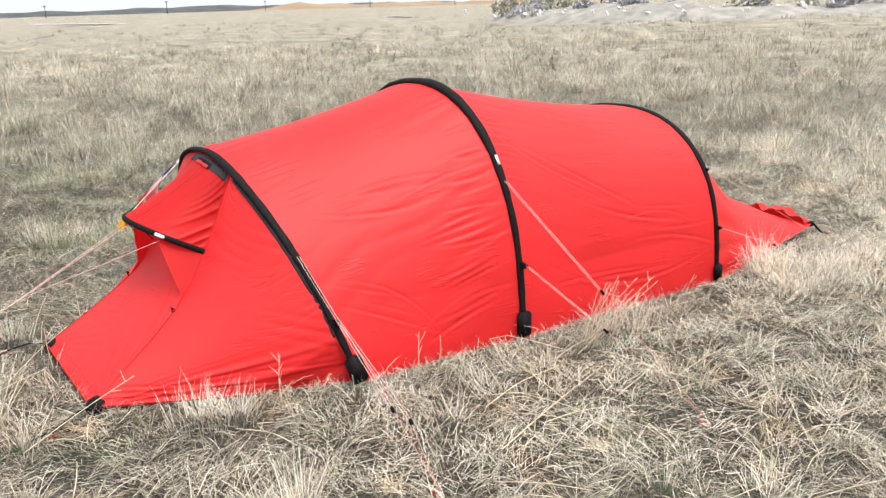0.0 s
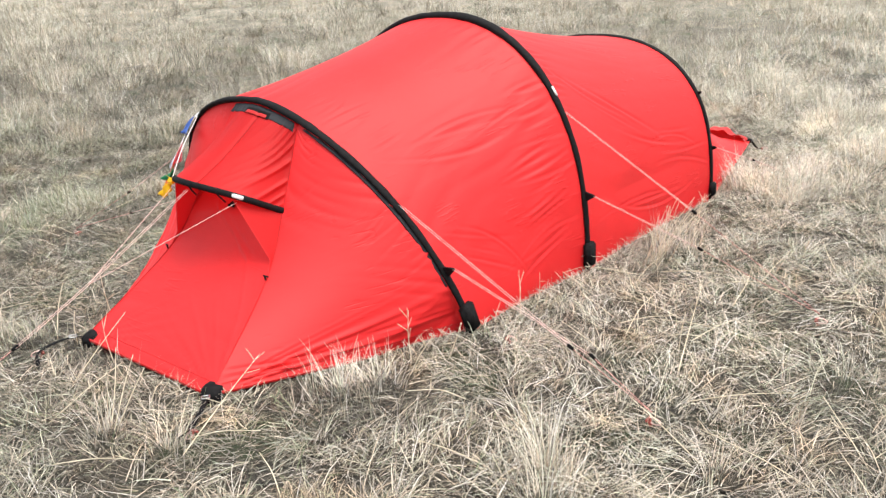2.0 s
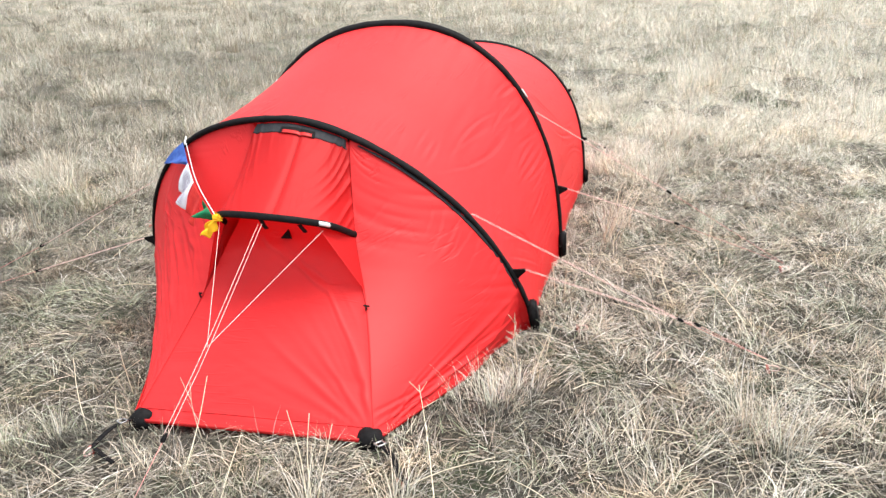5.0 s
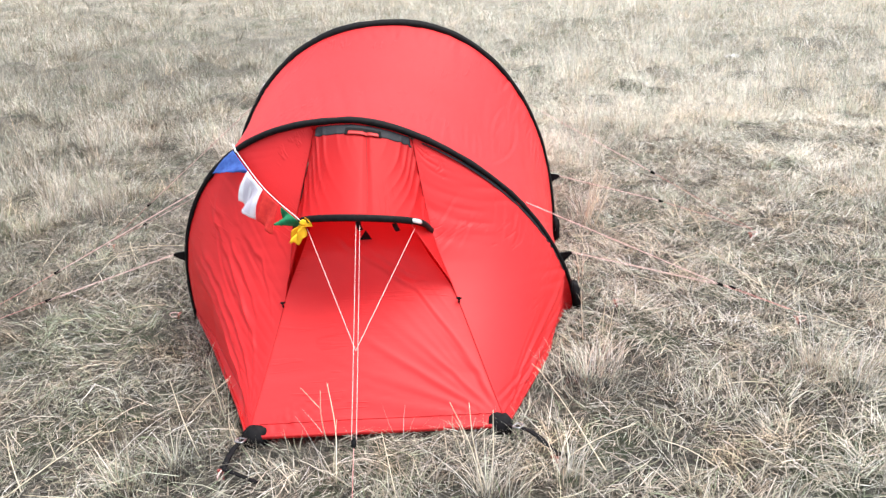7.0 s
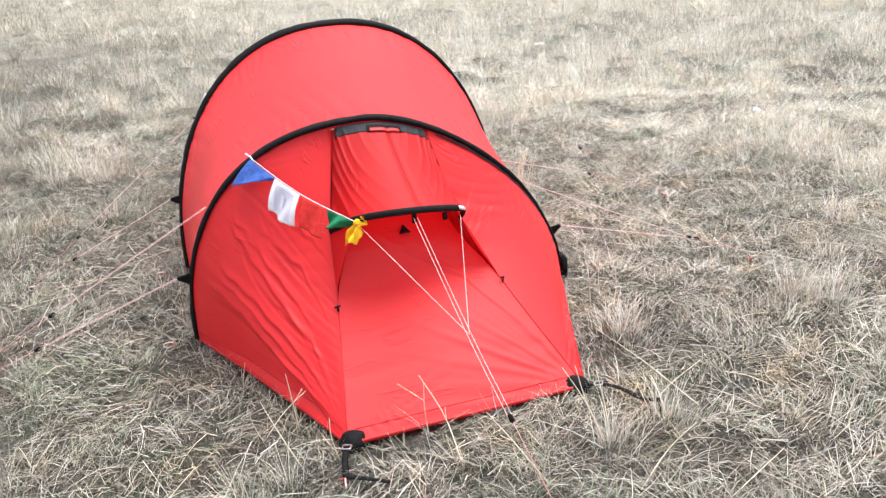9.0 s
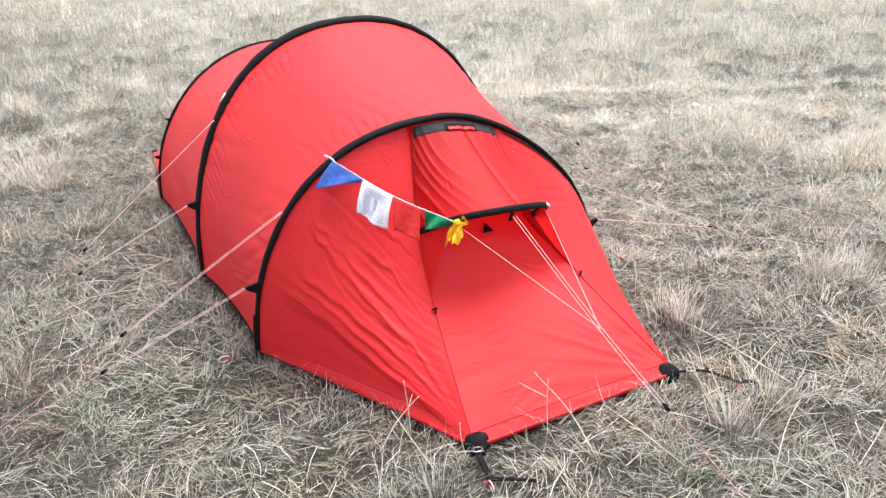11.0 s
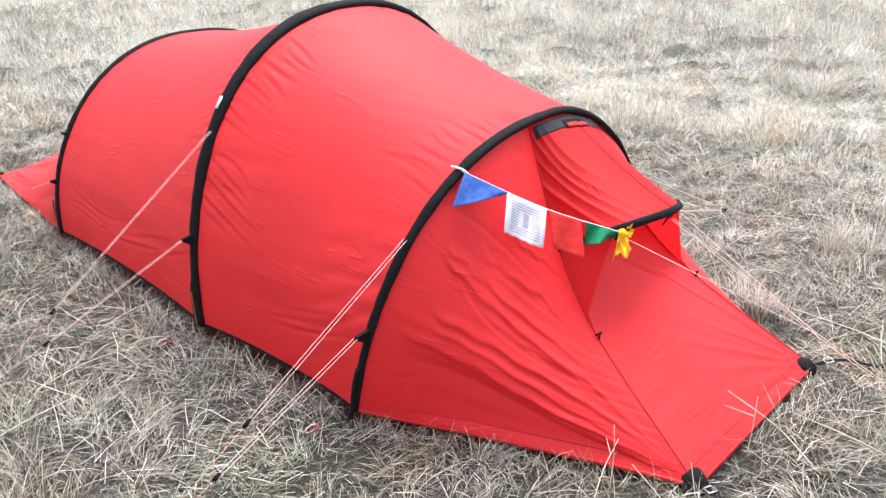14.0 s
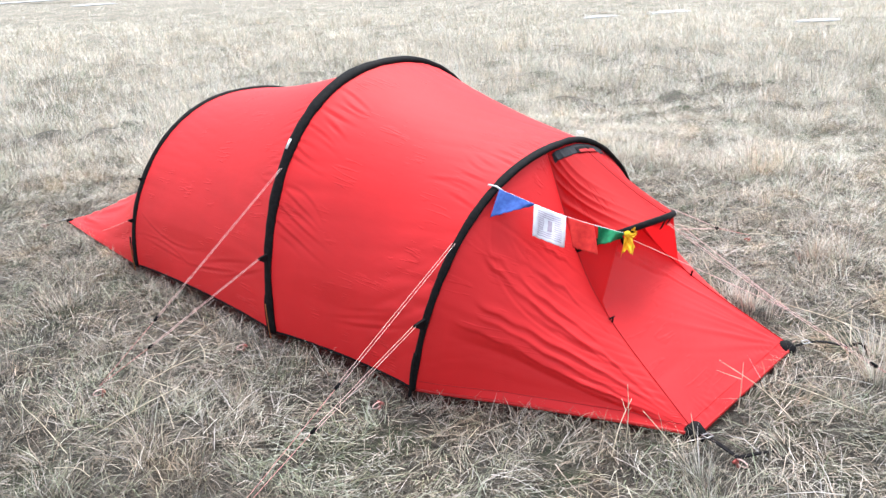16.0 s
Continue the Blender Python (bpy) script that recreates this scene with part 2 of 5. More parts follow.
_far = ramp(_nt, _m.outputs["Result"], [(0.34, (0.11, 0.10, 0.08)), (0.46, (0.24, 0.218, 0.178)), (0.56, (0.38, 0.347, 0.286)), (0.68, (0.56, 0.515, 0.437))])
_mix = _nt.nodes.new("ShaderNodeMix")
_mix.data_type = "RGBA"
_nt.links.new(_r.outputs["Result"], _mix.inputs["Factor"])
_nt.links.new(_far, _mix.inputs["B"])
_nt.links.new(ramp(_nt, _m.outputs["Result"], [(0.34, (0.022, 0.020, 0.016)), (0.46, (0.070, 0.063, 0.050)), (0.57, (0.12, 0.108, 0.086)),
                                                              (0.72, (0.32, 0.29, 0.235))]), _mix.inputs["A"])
_n3 = noise_tex(_nt, 150.0, 5, stretch=((1.0, 0.22, 1.0), (0, 0, 1.9)), rough=0.75)
_n4 = noise_tex(_nt, 120.0, 5, stretch=((0.25, 1.0, 1.0), (0, 0, 0.5)), rough=0.75)
_fine = _nt.nodes.new("ShaderNodeMix")
_fine.data_type = "RGBA"
_fine.blend_type = "MULTIPLY"
_fine.inputs["Factor"].default_value = 1.0
_bits = ramp(_nt, node_math(_nt, "MAXIMUM", _n3, _n4), [(0.46, (0.45, 0.45, 0.45)), (0.56, (1.0, 1.0, 1.0)), (0.68, (2.6, 2.5, 2.35))])
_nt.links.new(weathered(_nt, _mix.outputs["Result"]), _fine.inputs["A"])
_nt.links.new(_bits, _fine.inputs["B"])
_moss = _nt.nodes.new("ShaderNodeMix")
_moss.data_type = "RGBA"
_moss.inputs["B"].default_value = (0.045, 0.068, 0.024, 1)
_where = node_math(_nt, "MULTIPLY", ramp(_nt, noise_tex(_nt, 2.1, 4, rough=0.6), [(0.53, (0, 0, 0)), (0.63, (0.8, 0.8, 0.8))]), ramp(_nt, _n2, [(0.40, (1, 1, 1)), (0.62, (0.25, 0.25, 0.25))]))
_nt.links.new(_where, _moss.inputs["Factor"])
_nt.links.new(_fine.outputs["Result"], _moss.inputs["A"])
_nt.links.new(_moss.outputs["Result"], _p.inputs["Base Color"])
_p.inputs["Roughness"].default_value = 0.95
bump(_nt, _p, node_math(_nt, "ADD", _n2, node_math(_nt, "MULTIPLY", node_math(_nt, "MAXIMUM", _n3, _n4), 0.5)), 1.0, 0.03)

SNOW = cloth("old_snow", (0.7, 0.71, 0.74), (0.85, 0.86, 0.88), 0.7, 5.0)
STALK = cloth("dead_stalk", (0.55, 0.46, 0.32), (0.80, 0.72, 0.56), 0.7, 30.0)
BANK = cloth("bank_earth", (0.20, 0.19, 0.175), (0.36, 0.34, 0.31), 0.95, 0.9, 0.8)
RUBBLE = cloth("pale_rubble", (0.45, 0.44, 0.44), (0.75, 0.74, 0.73), 0.9, 0.6)
SCRUB_GREY = cloth("grey_scrub", (0.30, 0.285, 0.32), (0.46, 0.44, 0.48), 0.8, 3.0)
SCRUB_OLIVE = cloth("olive_scrub", (0.28, 0.27, 0.20), (0.42, 0.40, 0.31), 0.8, 3.0)
FAR_WOOD = cloth("far_woodland", (0.05, 0.055, 0.06), (0.10, 0.10, 0.10), 0.9, 0.05)
FAR_FIELD = cloth("far_brown_field", (0.24, 0.17, 0.11), (0.33, 0.24, 0.16), 0.95, 0.02)


# ------------------------------------------------------------------ mesh helpers
def part(name, mesh, mat, parent=None, label="", smooth=True):
    if isinstance(mesh, bmesh.types.BMesh):
        data = bpy.data.meshes.new(name)
        mesh.to_mesh(data)
        mesh.free()
    else:
        data = mesh
    data.materials.clear()
    data.materials.append(mat)
    if smooth:
        data.polygons.foreach_set("use_smooth", [True] * len(data.polygons))
    ob = new(name, data)
    if parent:
        ob.parent = parent
    if label:
        tagged(ob, label)
    return ob


def grid_mesh(name, P):
    """A sheet from an array of places, rows by columns, with its UV in metres along both ways."""
    P = np.asarray(P, float)
    nu, nv, _ = P.shape
    idx = np.arange(nu * nv).reshape(nu, nv)
    faces = np.stack([idx[:-1, :-1], idx[1:, :-1], idx[1:, 1:], idx[:-1, 1:]], -1).reshape(-1, 4)
    me = bpy.data.meshes.new(name)
    me.from_pydata(P.reshape(-1, 3).tolist(), [], faces.tolist())
    du = np.cumsum(np.r_[0, np.linalg.norm(np.diff(P.mean(1), axis=0), axis=1)])
    dv = np.cumsum(np.r_[0, np.linalg.norm(np.diff(P[nu // 2], axis=0), axis=1)])
    uv = np.stack(np.meshgrid(du, dv, indexing="ij"), -1).reshape(-1, 2)
    layer = me.uv_layers.new(name="UVMap")
    loops = np.empty(len(me.loops), int)
    me.loops.foreach_get("vertex_index", loops)
    layer.data.foreach_set("uv", uv[loops].ravel())
    return me


def spline(points, n):
    """n places evenly spaced by length along a smooth curve through the points."""
    P = np.asarray(points, float)
    if len(P) == 2:
        return P[0] + np.linspace(0, 1, n)[:, None] * (P[1] - P[0])
    Q = np.vstack([2 * P[0] - P[1], P, 2 * P[-1] - P[-2]])
    out = []
    for i in range(1, len(Q) - 2):
        t = np.linspace(0, 1, 24, endpoint=False)[:, None]
        a, b, c, d = Q[i - 1], Q[i], Q[i + 1], Q[i + 2]
        out.append(0.5 * (2 * b + (c - a) * t + (2 * a - 5 * b + 4 * c - d) * t**2 + (3 * b - a - 3 * c + d) * t**3))
    return even(np.vstack([*out, P[-1:]]), n)


def even(P, n):
    s = np.r_[0, np.cumsum(np.linalg.norm(np.diff(P, axis=0), axis=1))]
    t = np.linspace(0, s[-1], n)
    return np.stack([np.interp(t, s, P[:, k]) for k in range(3)], -1)


def tube(name, P, wide, thick=None, sides=8, side_way=None, taper=None):
    """A tube along the places P, wide across side_way and thick the other way."""
    P = np.asarray(P, float)
    thick = thick or wide
    T = np.gradient(P, axis=0)
    T /= np.linalg.norm(T, axis=1)[:, None] + 1e-12
    ref = np.array(side_way if side_way is not None else (0.13, 0.2, 0.97), float)
    A = ref - (T @ ref)[:, None] * T
    A /= np.linalg.norm(A, axis=1)[:, None] + 1e-9
    B = np.cross(T, A)
    k = np.ones(len(P)) if taper is None else np.asarray(taper)
    ang = np.linspace(0, 2 * np.pi, sides, endpoint=False)
    V = P[:, None] + k[:, None, None] * (np.cos(ang)[None, :, None] * A[:, None] * wide / 2 + np.sin(ang)[None, :, None] * B[:, None] * thick / 2)
    n = len(P)
    idx = np.arange(n * sides).reshape(n, sides)
    nxt = np.roll(idx, -1, axis=1)
    faces = np.stack([idx[:-1], nxt[:-1], nxt[1:], idx[1:]], -1).reshape(-1, 4).tolist()
    faces += [idx[0][::-1].tolist(), idx[-1].tolist()]
    me = bpy.data.meshes.new(name)
    me.from_pydata(V.reshape(-1, 3).tolist(), [], faces)
    return me


def box(sx, sy, sz, m=None, bevel=0.0):
    bm = bmesh.new()
    bmesh.ops.create_cube(bm, size=1)
    bmesh.ops.scale(bm, vec=(sx, sy, sz), verts=bm.verts)
    if bevel:
        bmesh.ops.bevel(bm, geom=bm.edges[:], offset=bevel, segments=2, affect="EDGES")
    if m is not None:
        bm.transform(m)
    return bm


# ------------------------------------------------------------------ ground
def ground_z(x, y):
    """The field is level round the tent and tilts a little with the land farther off."""
    x, y = np.asarray(x, float), np.asarray(y, float)
    r = np.hypot(x, y - 1.5)
    w_ = np.exp(-((r / 14.0) ** 2))
    z = (1 - w_) * (-0.0216 * x + 0.0268 * y - 0.05) - 0.032
    near = 0.018 * np.sin(2.1 * x + 0.7 * y) * np.sin(1.7 * y - 0.6 * x + 1.0) + 0.012 * np.sin(4.3 * x - 2.2 * y)
    far = 0.2 * np.sin(0.11 * x + 0.5) * np.sin(0.09 * y + 1.2) * np.clip((r - 12) / 40, 0, 1)
    z = z - 0.022 * np.clip(x / 0.8, 0, 1) * np.exp(-((r / 4.0) ** 2))
    hump = np.sin(3.1 * x + 1.3 * np.sin(1.9 * y)) * np.sin(3.7 * y + 1.1 * np.sin(2.3 * x)) + 0.6 * np.sin(7.3 * x - 3.0 * y + 2 * np.sin(1.3 * y)) * np.sin(6.1 * y + 2.0 * x)
    z = z + 0.065 * hump * np.clip((r - 2.8) / 3.0, 0, 1) * np.clip((70 - r) / 30, 0, 1)
    return z + near * np.clip((r - 1.0) / 2.0, 0.2, 1.0) + far


def build_ground():
    n = 420
    u = np.linspace(-1, 1, n)
    k = 9.2
    a = 2600 / np.sinh(k)
    gx = a * np.sinh(k * u) + 7.0 * u
    X, Y = np.meshgrid(gx, gx + 1.5, indexing="ij")
    P = np.stack([X, Y, ground_z(X, Y)], -1)
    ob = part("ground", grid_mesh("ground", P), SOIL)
    tagged(ob, "matted pale dry grass field sloping gently", "ground", kind="structure")


build_ground()

# ------------------------------------------------------------------ tent
# hoop: centre x, left half width, right half width, height, base y, lean of y per metre of height, left and right roundness
HOOPS = [
    (-0.08, 0.738, 0.912, 0.874, 0.955, -0.26, 2.5, 1.58),
    (0.05, 0.868, 0.832, 1.138, 1.843, 0.0, 2.25, 2.2),
    (0.12, 0.862, 0.822, 0.925, 3.28, 0.0, 2.1, 2.5),
]


def hoop(i, n=121):
    """The line of a hoop from its left foot to its right foot."""
    c, wl_, wr_, h, y0, lean, pl, pr = HOOPS[i]
    th = np.linspace(np.pi, 0, 721)
    co, si = np.cos(th), np.sin(th)
    w_ = np.where(co < 0, wl_, wr_)
    p = np.where(co < 0, pl, pr)
    x = c + np.sign(co) * w_ * np.abs(co) ** (2 / p)
    z = h * np.clip(si, 0, 1) ** (2 / p)
    foot = ground_z(x, y0 + 0 * x) + np.where(x < 0, 0.06, -0.008)
    z = z + foot * np.clip(1 - z / 0.5, 0, 1)
    return even(np.stack([x, y0 + lean * z, z], -1), n)


HOOD_R, HOOD_L = (0.157, 0.737, 0.782), (-0.21, 0.735, 0.838)
VENT_R, VENT_L = (0.214, 0.568, 0.477), (-0.29, 0.555, 0.515)
TOG_R, TOG_L = (0.295, 0.392, 0.273), (-0.325, 0.388, 0.290)
FR, FL = (0.425, -0.014, -0.010), (-0.415, -0.012, -0.008)
REAR_R, REAR_L = (0.70, 4.74, 0.04), (-0.55, 4.69, 0.03)
VENT_POLE = [VENT_L, (-0.22, 0.388, 0.597), (-0.036, 0.322, 0.615), (0.16, 0.405, 0.566), VENT_R]
MIDDLE = np.array((0.0, 1.6, 0.3))


def normals(P):
    """Normals of a sheet, turned away from the tent's middle."""
    N = np.cross(np.gradient(P, axis=0), np.gradient(P, axis=1))
    N /= np.linalg.norm(N, axis=-1, keepdims=True) + 1e-9
    side = np.sign(((P - MIDDLE) * N).sum(-1).mean())
    return N * side


def wrinkled(P, amp, seed, v_freq=22.0, skew=0.0, count=9):
    """Groups of creases that run along u from either end of the sheet and die out."""
    P = np.asarray(P, float)
    nu, nv, _ = P.shape
    rng = np.random.default_rng(seed)
    u = np.linspace(0, 1, nu)[:, None]
    v = np.linspace(0, 1, nv)[None]
    d = np.zeros((nu, nv))
    for k in range(count):
        f = v_freq * (0.7 + 0.7 * rng.random())
        turn = skew + 0.25 * (rng.random() - 0.5)
        line_v = v + turn * u
        where = np.exp(-(((line_v - rng.random()) / 0.09) ** 2))
        centre, width = (0.1, 0.25) if k % 3 == 0 else ((0.9, 0.25) if k % 3 == 1 else (0.3 + 0.4 * rng.random(), 0.18))
        ends = np.exp(-(((u - centre) / width) ** 2))
        wave = np.sin(2 * np.pi * (f * line_v + rng.random()))
        d += where * ends * (wave - 0.5 * wave**2)
    edge = np.clip(np.minimum(u, 1 - u) / 0.03, 0, 1) * np.clip(np.minimum(v, 1 - v) / 0.02, 0, 1)
    return P + normals(P) * (amp * d * edge)[..., None]


def fanned(P, apex, amp, folds, seed, reach=0.8, low=0.0, high=1.3):
    """Folds that spread from a pegged corner over the sheet."""
    P = np.asarray(P, float)
    D = P - np.asarray(apex)
    flat = np.hypot(D[..., 0], D[..., 1]) + 1e-6
    ang = D[..., 2] / flat
    dist = np.linalg.norm(D, axis=-1)
    rng = np.random.default_rng(seed)
    d = 0
    for k in range(3):
        turn = np.pi * (folds * (1 + 0.37 * k) * ang + rng.random()) + 0.7 * np.sin(3 * dist + k)
        d = d + (2 * np.exp(-((np.sin(turn) / 0.42) ** 2)) - 0.7) / (1 + k)
    env = np.clip(dist / 0.12, 0, 1) * np.exp(-((dist / reach) ** 2)) * np.clip((ang - low) / 0.06, 0, 1) * np.clip((high - ang) / 0.2, 0, 1)
    u = np.linspace(0, 1, P.shape[0])[:, None]
    v = np.linspace(0, 1, P.shape[1])[None]
    edge = np.clip(np.minimum(u, 1 - u) / 0.04, 0, 1) * np.clip(np.minimum(v, 1 - v) / 0.03, 0, 1)
    return P + normals(P) * (amp * d * env * edge)[..., None]


def creased(P, groups, seed):
    """Bundles of narrow creases: centre u and v, turn, half length, half width, spacing and depth of each."""
    P = np.asarray(P, float)
    nu, nv, _ = P.shape
    rng = np.random.default_rng(seed)
    lu = np.linalg.norm(np.diff(P[:, nv // 2], axis=0), axis=1).sum()
    lv = np.linalg.norm(np.diff(P[nu // 2], axis=0), axis=1).sum()
    s = np.linspace(0, lu, nu)[:, None]
    w_ = np.linspace(0, lv, nv)[None]
    d = np.zeros((nu, nv))
    for u0, v0, turn, half, wide, gap, depth in groups:
        a = radians(turn)
        x, y = s - u0 * lu, w_ - v0 * lv
        al, ac = x * np.cos(a) + y * np.sin(a), y * np.cos(a) - x * np.sin(a)
        lines = max(3, int(1.6 * wide / gap))
        half = 1.5 * half
        for _i in range(lines):
            c0 = wide * (2 * (_i + 0.5 + rng.uniform(-0.3, 0.3)) / lines - 1)
            b0 = half * rng.normal(0, 0.35)
            bow = rng.normal(0, 0.10)
            across = ac - c0 - bow * al * al / half - 0.06 * al * rng.normal()
            thin = gap * rng.uniform(0.15, 0.26)
            line_ = np.exp(-((across / thin) ** 2)) - 0.6 * np.exp(-(((across - 1.9 * thin) / (1.3 * thin)) ** 2))
            d -= 2.1 * depth * rng.uniform(0.4, 1.0) * line_ * np.exp(-(((al - b0) / (half * rng.uniform(0.4, 0.9))) ** 2))
    u, v = np.linspace(0, 1, nu)[:, None], np.linspace(0, 1, nv)[None]
    edge = np.clip(np.minimum(u, 1 - u) / 0.03, 0, 1) * np.clip(np.minimum(v, 1 - v) / 0.02, 0, 1)
    return P + normals(P) * (d * edge)[..., None]


def folded(P, folds):
    """Long single folds across a sheet: the line of each as (u, v), its height, and its width above and below the line."""
    P = np.asarray(P, float)
    nu, nv, _ = P.shape
    u, v = np.linspace(0, 1, nu)[:, None], np.linspace(0, 1, nv)[None]
    length = np.linalg.norm(np.diff(P, axis=1), axis=2).sum(1)[:, None]
    d = np.zeros((nu, nv))
    for points, height, above, below in folds:
        pu, pv = zip(*points)
        q = np.clip((u - pu[0]) / (pu[-1] - pu[0]), 0, 1)
        off = (v - np.interp(u, pu, pv) - 0.004 * np.sin(31 * q + 7 * pv[0])) * length
        ends = np.clip((u - pu[0]) / 0.12, 0, 1) ** 1.5 * np.clip((pu[-1] - u) / 0.08, 0, 1)
        d += height * ends * (0.75 + 0.25 * np.sin(11 * q + 5 * pu[0])) * (np.exp(-((off / np.where(off < 0, above, 0.45 * below)) ** 2)) - 0.45 * np.exp(-(((off - 1.5 * below) / below) ** 2)))
    return P + normals(P) * d[..., None]


def between(A, B, nu, sag, centre):
    """A sheet between two lines, drawn in half-way as taut cloth is."""
    u = np.linspace(0, 1, nu)[:, None, None]
    P = (1 - u) * A[None] + u * B[None]
    inward = np.asarray(centre) - P
    inward[..., 1] = 0
    inward /= np.linalg.norm(inward, axis=-1, keepdims=True) + 1e-6
    hold = np.clip(P[..., 2:3] / 0.25, 0, 1)
    tuck = np.clip(1 - P[..., 2:3] / 0.34, 0, 1) * np.array((1.0, 0, 0)) * np.sign(inward[..., 0:1])
    return P + inward * sag * 4 * u * (1 - u) * hold + 0.030 * tuck * (4 * u * (1 - u)) ** 0.7


def patch(name, P, rows, cols, lift, mat, parent, label=""):
    """A piece sewn on a sheet: part of its grid, lifted off it a little, with its own thickness."""
    N = normals(P)
    Q = (P + N * lift)[rows, cols]
    me = grid_mesh(name, Q)
    bm = bmesh.new()
    bm.from_mesh(me)
    bmesh.ops.solidify(bm, geom=bm.faces[:], thickness=0.0015)
    return part(name, bm, mat, parent, label)


tent = new("tunnel_tent")
tagged(tent, "red nylon tunnel tent with black pole sleeves, pitched on dry grass", "tent")

H1, H2, H3 = hoop(0), hoop(1), hoop(2)
G1, G2, G3 = hoop(0, 361), hoop(1, 361), hoop(2, 361)
bay_A = wrinkled(between(G1, G2, 110, 0.022, (0, 1.3, 0.3)), 0.0016, 1, 26, skew=0.14, count=10)
bay_A = creased(bay_A, [(0.85, 0.72, 3, 0.14, 0.12, 0.034, 0.0032), (0.78, 0.81, -1, 0.16, 0.12, 0.030, 0.0036), (0.72, 0.90, -12, 0.18, 0.12, 0.026, 0.0040),
                        (0.22, 0.87, 28, 0.15, 0.09, 0.030, 0.0030), (0.90, 0.31, 8, 0.11, 0.20, 0.030, 0.0030), (0.84, 0.17, 14, 0.14, 0.12, 0.030, 0.0034),
                        (0.30, 0.08, -18, 0.22, 0.06, 0.030, 0.0030), (0.10, 0.36, 5, 0.09, 0.25, 0.032, 0.0022), (0.12, 0.62, -5, 0.09, 0.2, 0.032, 0.002),
                        (0.92, 0.52, 0, 0.06, 0.25, 0.045, 0.0016), (0.55, 0.72, 4, 0.24, 0.10, 0.045, 0.0026)], 31)
bay_B = wrinkled(between(G2, G3, 120, 0.035, (0.04, 2.4, 0.3)), 0.0008, 2, 26, skew=-0.10, count=10)
bay_B = creased(bay_B, [(0.32, 0.76, 26, 0.20, 0.05, 0.034, 0.0030), (0.72, 0.85, 6, 0.22, 0.10, 0.030, 0.0034), (0.06, 0.70, 6, 0.07, 0.20, 0.030, 0.0028), (0.06, 0.28, -6, 0.07, 0.22, 0.030, 0.0028),
                        (0.35, 0.055, -10, 0.30, 0.05, 0.028, 0.0046), (0.72, 0.06, 8, 0.25, 0.05, 0.028, 0.0046), (0.95, 0.62, 4, 0.06, 0.2, 0.03, 0.0022), (0.50, 0.94, 0, 0.32, 0.05, 0.025, 0.0036)], 32)
part("fly_front_bay", grid_mesh("fly", bay_A), RED, tent)
part("fly_rear_bay", grid_mesh("fly", bay_B), RED, tent)
for P, n in ((bay_A, 110), (bay_B, 120)):
    part("hem", tube("hem", P[2:-2, -1] + (0, 0, 0.004), 0.016, 0.007, 6), RED_HEM, tent)
    part("hem_cord", tube("cord", P[2:-2, 0] + (0, 0, 0.004), 0.011, None, 6), BLACK, tent, "black edging cord")

# rear end: the last hoop runs down to a low edge pegged flat on the ground
rear_edge = spline([REAR_L, (0.08, 4.74, 0.03), REAR_R], 121)
_u = np.linspace(0, 1, 60)[:, None, None]
PR = (1 - _u) * H3[None] + _u * rear_edge[None]
_u = np.linspace(0, 1, 60)[:, None]
PR[..., 2] -= 0.11 * np.sin(np.pi * _u) * np.clip(PR[..., 2] / 0.4, 0, 1)
PR = fanned(wrinkled(PR, 0.005, 3, 14), REAR_L, 0.006, 7, 4)
part("rear_panel", grid_mesh("fly", PR), RED, tent)
# a rumpled flap that stands up along the rear edge
_a = np.linspace(0, 1, 60)[:, None]
_b = np.linspace(0, 1, 14)[None]
_base = np.stack([np.interp(0.60 + 0.39 * _a[:, 0], np.linspace(0, 1, 121), rear_edge[:, c]) for c in range(3)], -1)
_tall = 0.085 * np.sin(np.pi * (0.12 + 0.88 * _a)) ** 0.6 * (1 + 0.22 * np.sin(13 * _a) + 0.12 * np.sin(29 * _a + 1))
PF = np.repeat(_base[:, None], 14, axis=1)
PF[..., 2] += _tall * np.sin(1.9 * _b) + 0.012 * np.sin(9 * _a + 6 * _b) * _b
PF[..., 1] += -0.10 * _b + 0.05 * np.sin(3.0 * _b) + 0.018 * np.sin(17 * _a + 5 * _b) * _b
part("rear_flap", grid_mesh("fly", PF), RED_HEM, tent, "rumpled dark red flap")

# front end: two gores, the door between their seams, and the hood over the vent
seam_R = spline([HOOD_R, VENT_R, TOG_R, FR], 160)
seam_L = spline([HOOD_L, VENT_L, TOG_L, FL], 160)


def leg(H, start, right):
    """The stretch of the front hoop from the hood's corner down to a foot."""
    k_ = int(np.argmin(np.linalg.norm(H - np.asarray(start), axis=1)))
    L = (H[k_:] if right else H[: k_ + 1][::-1]).copy()
    L[0] = start
    return even(L, 160)


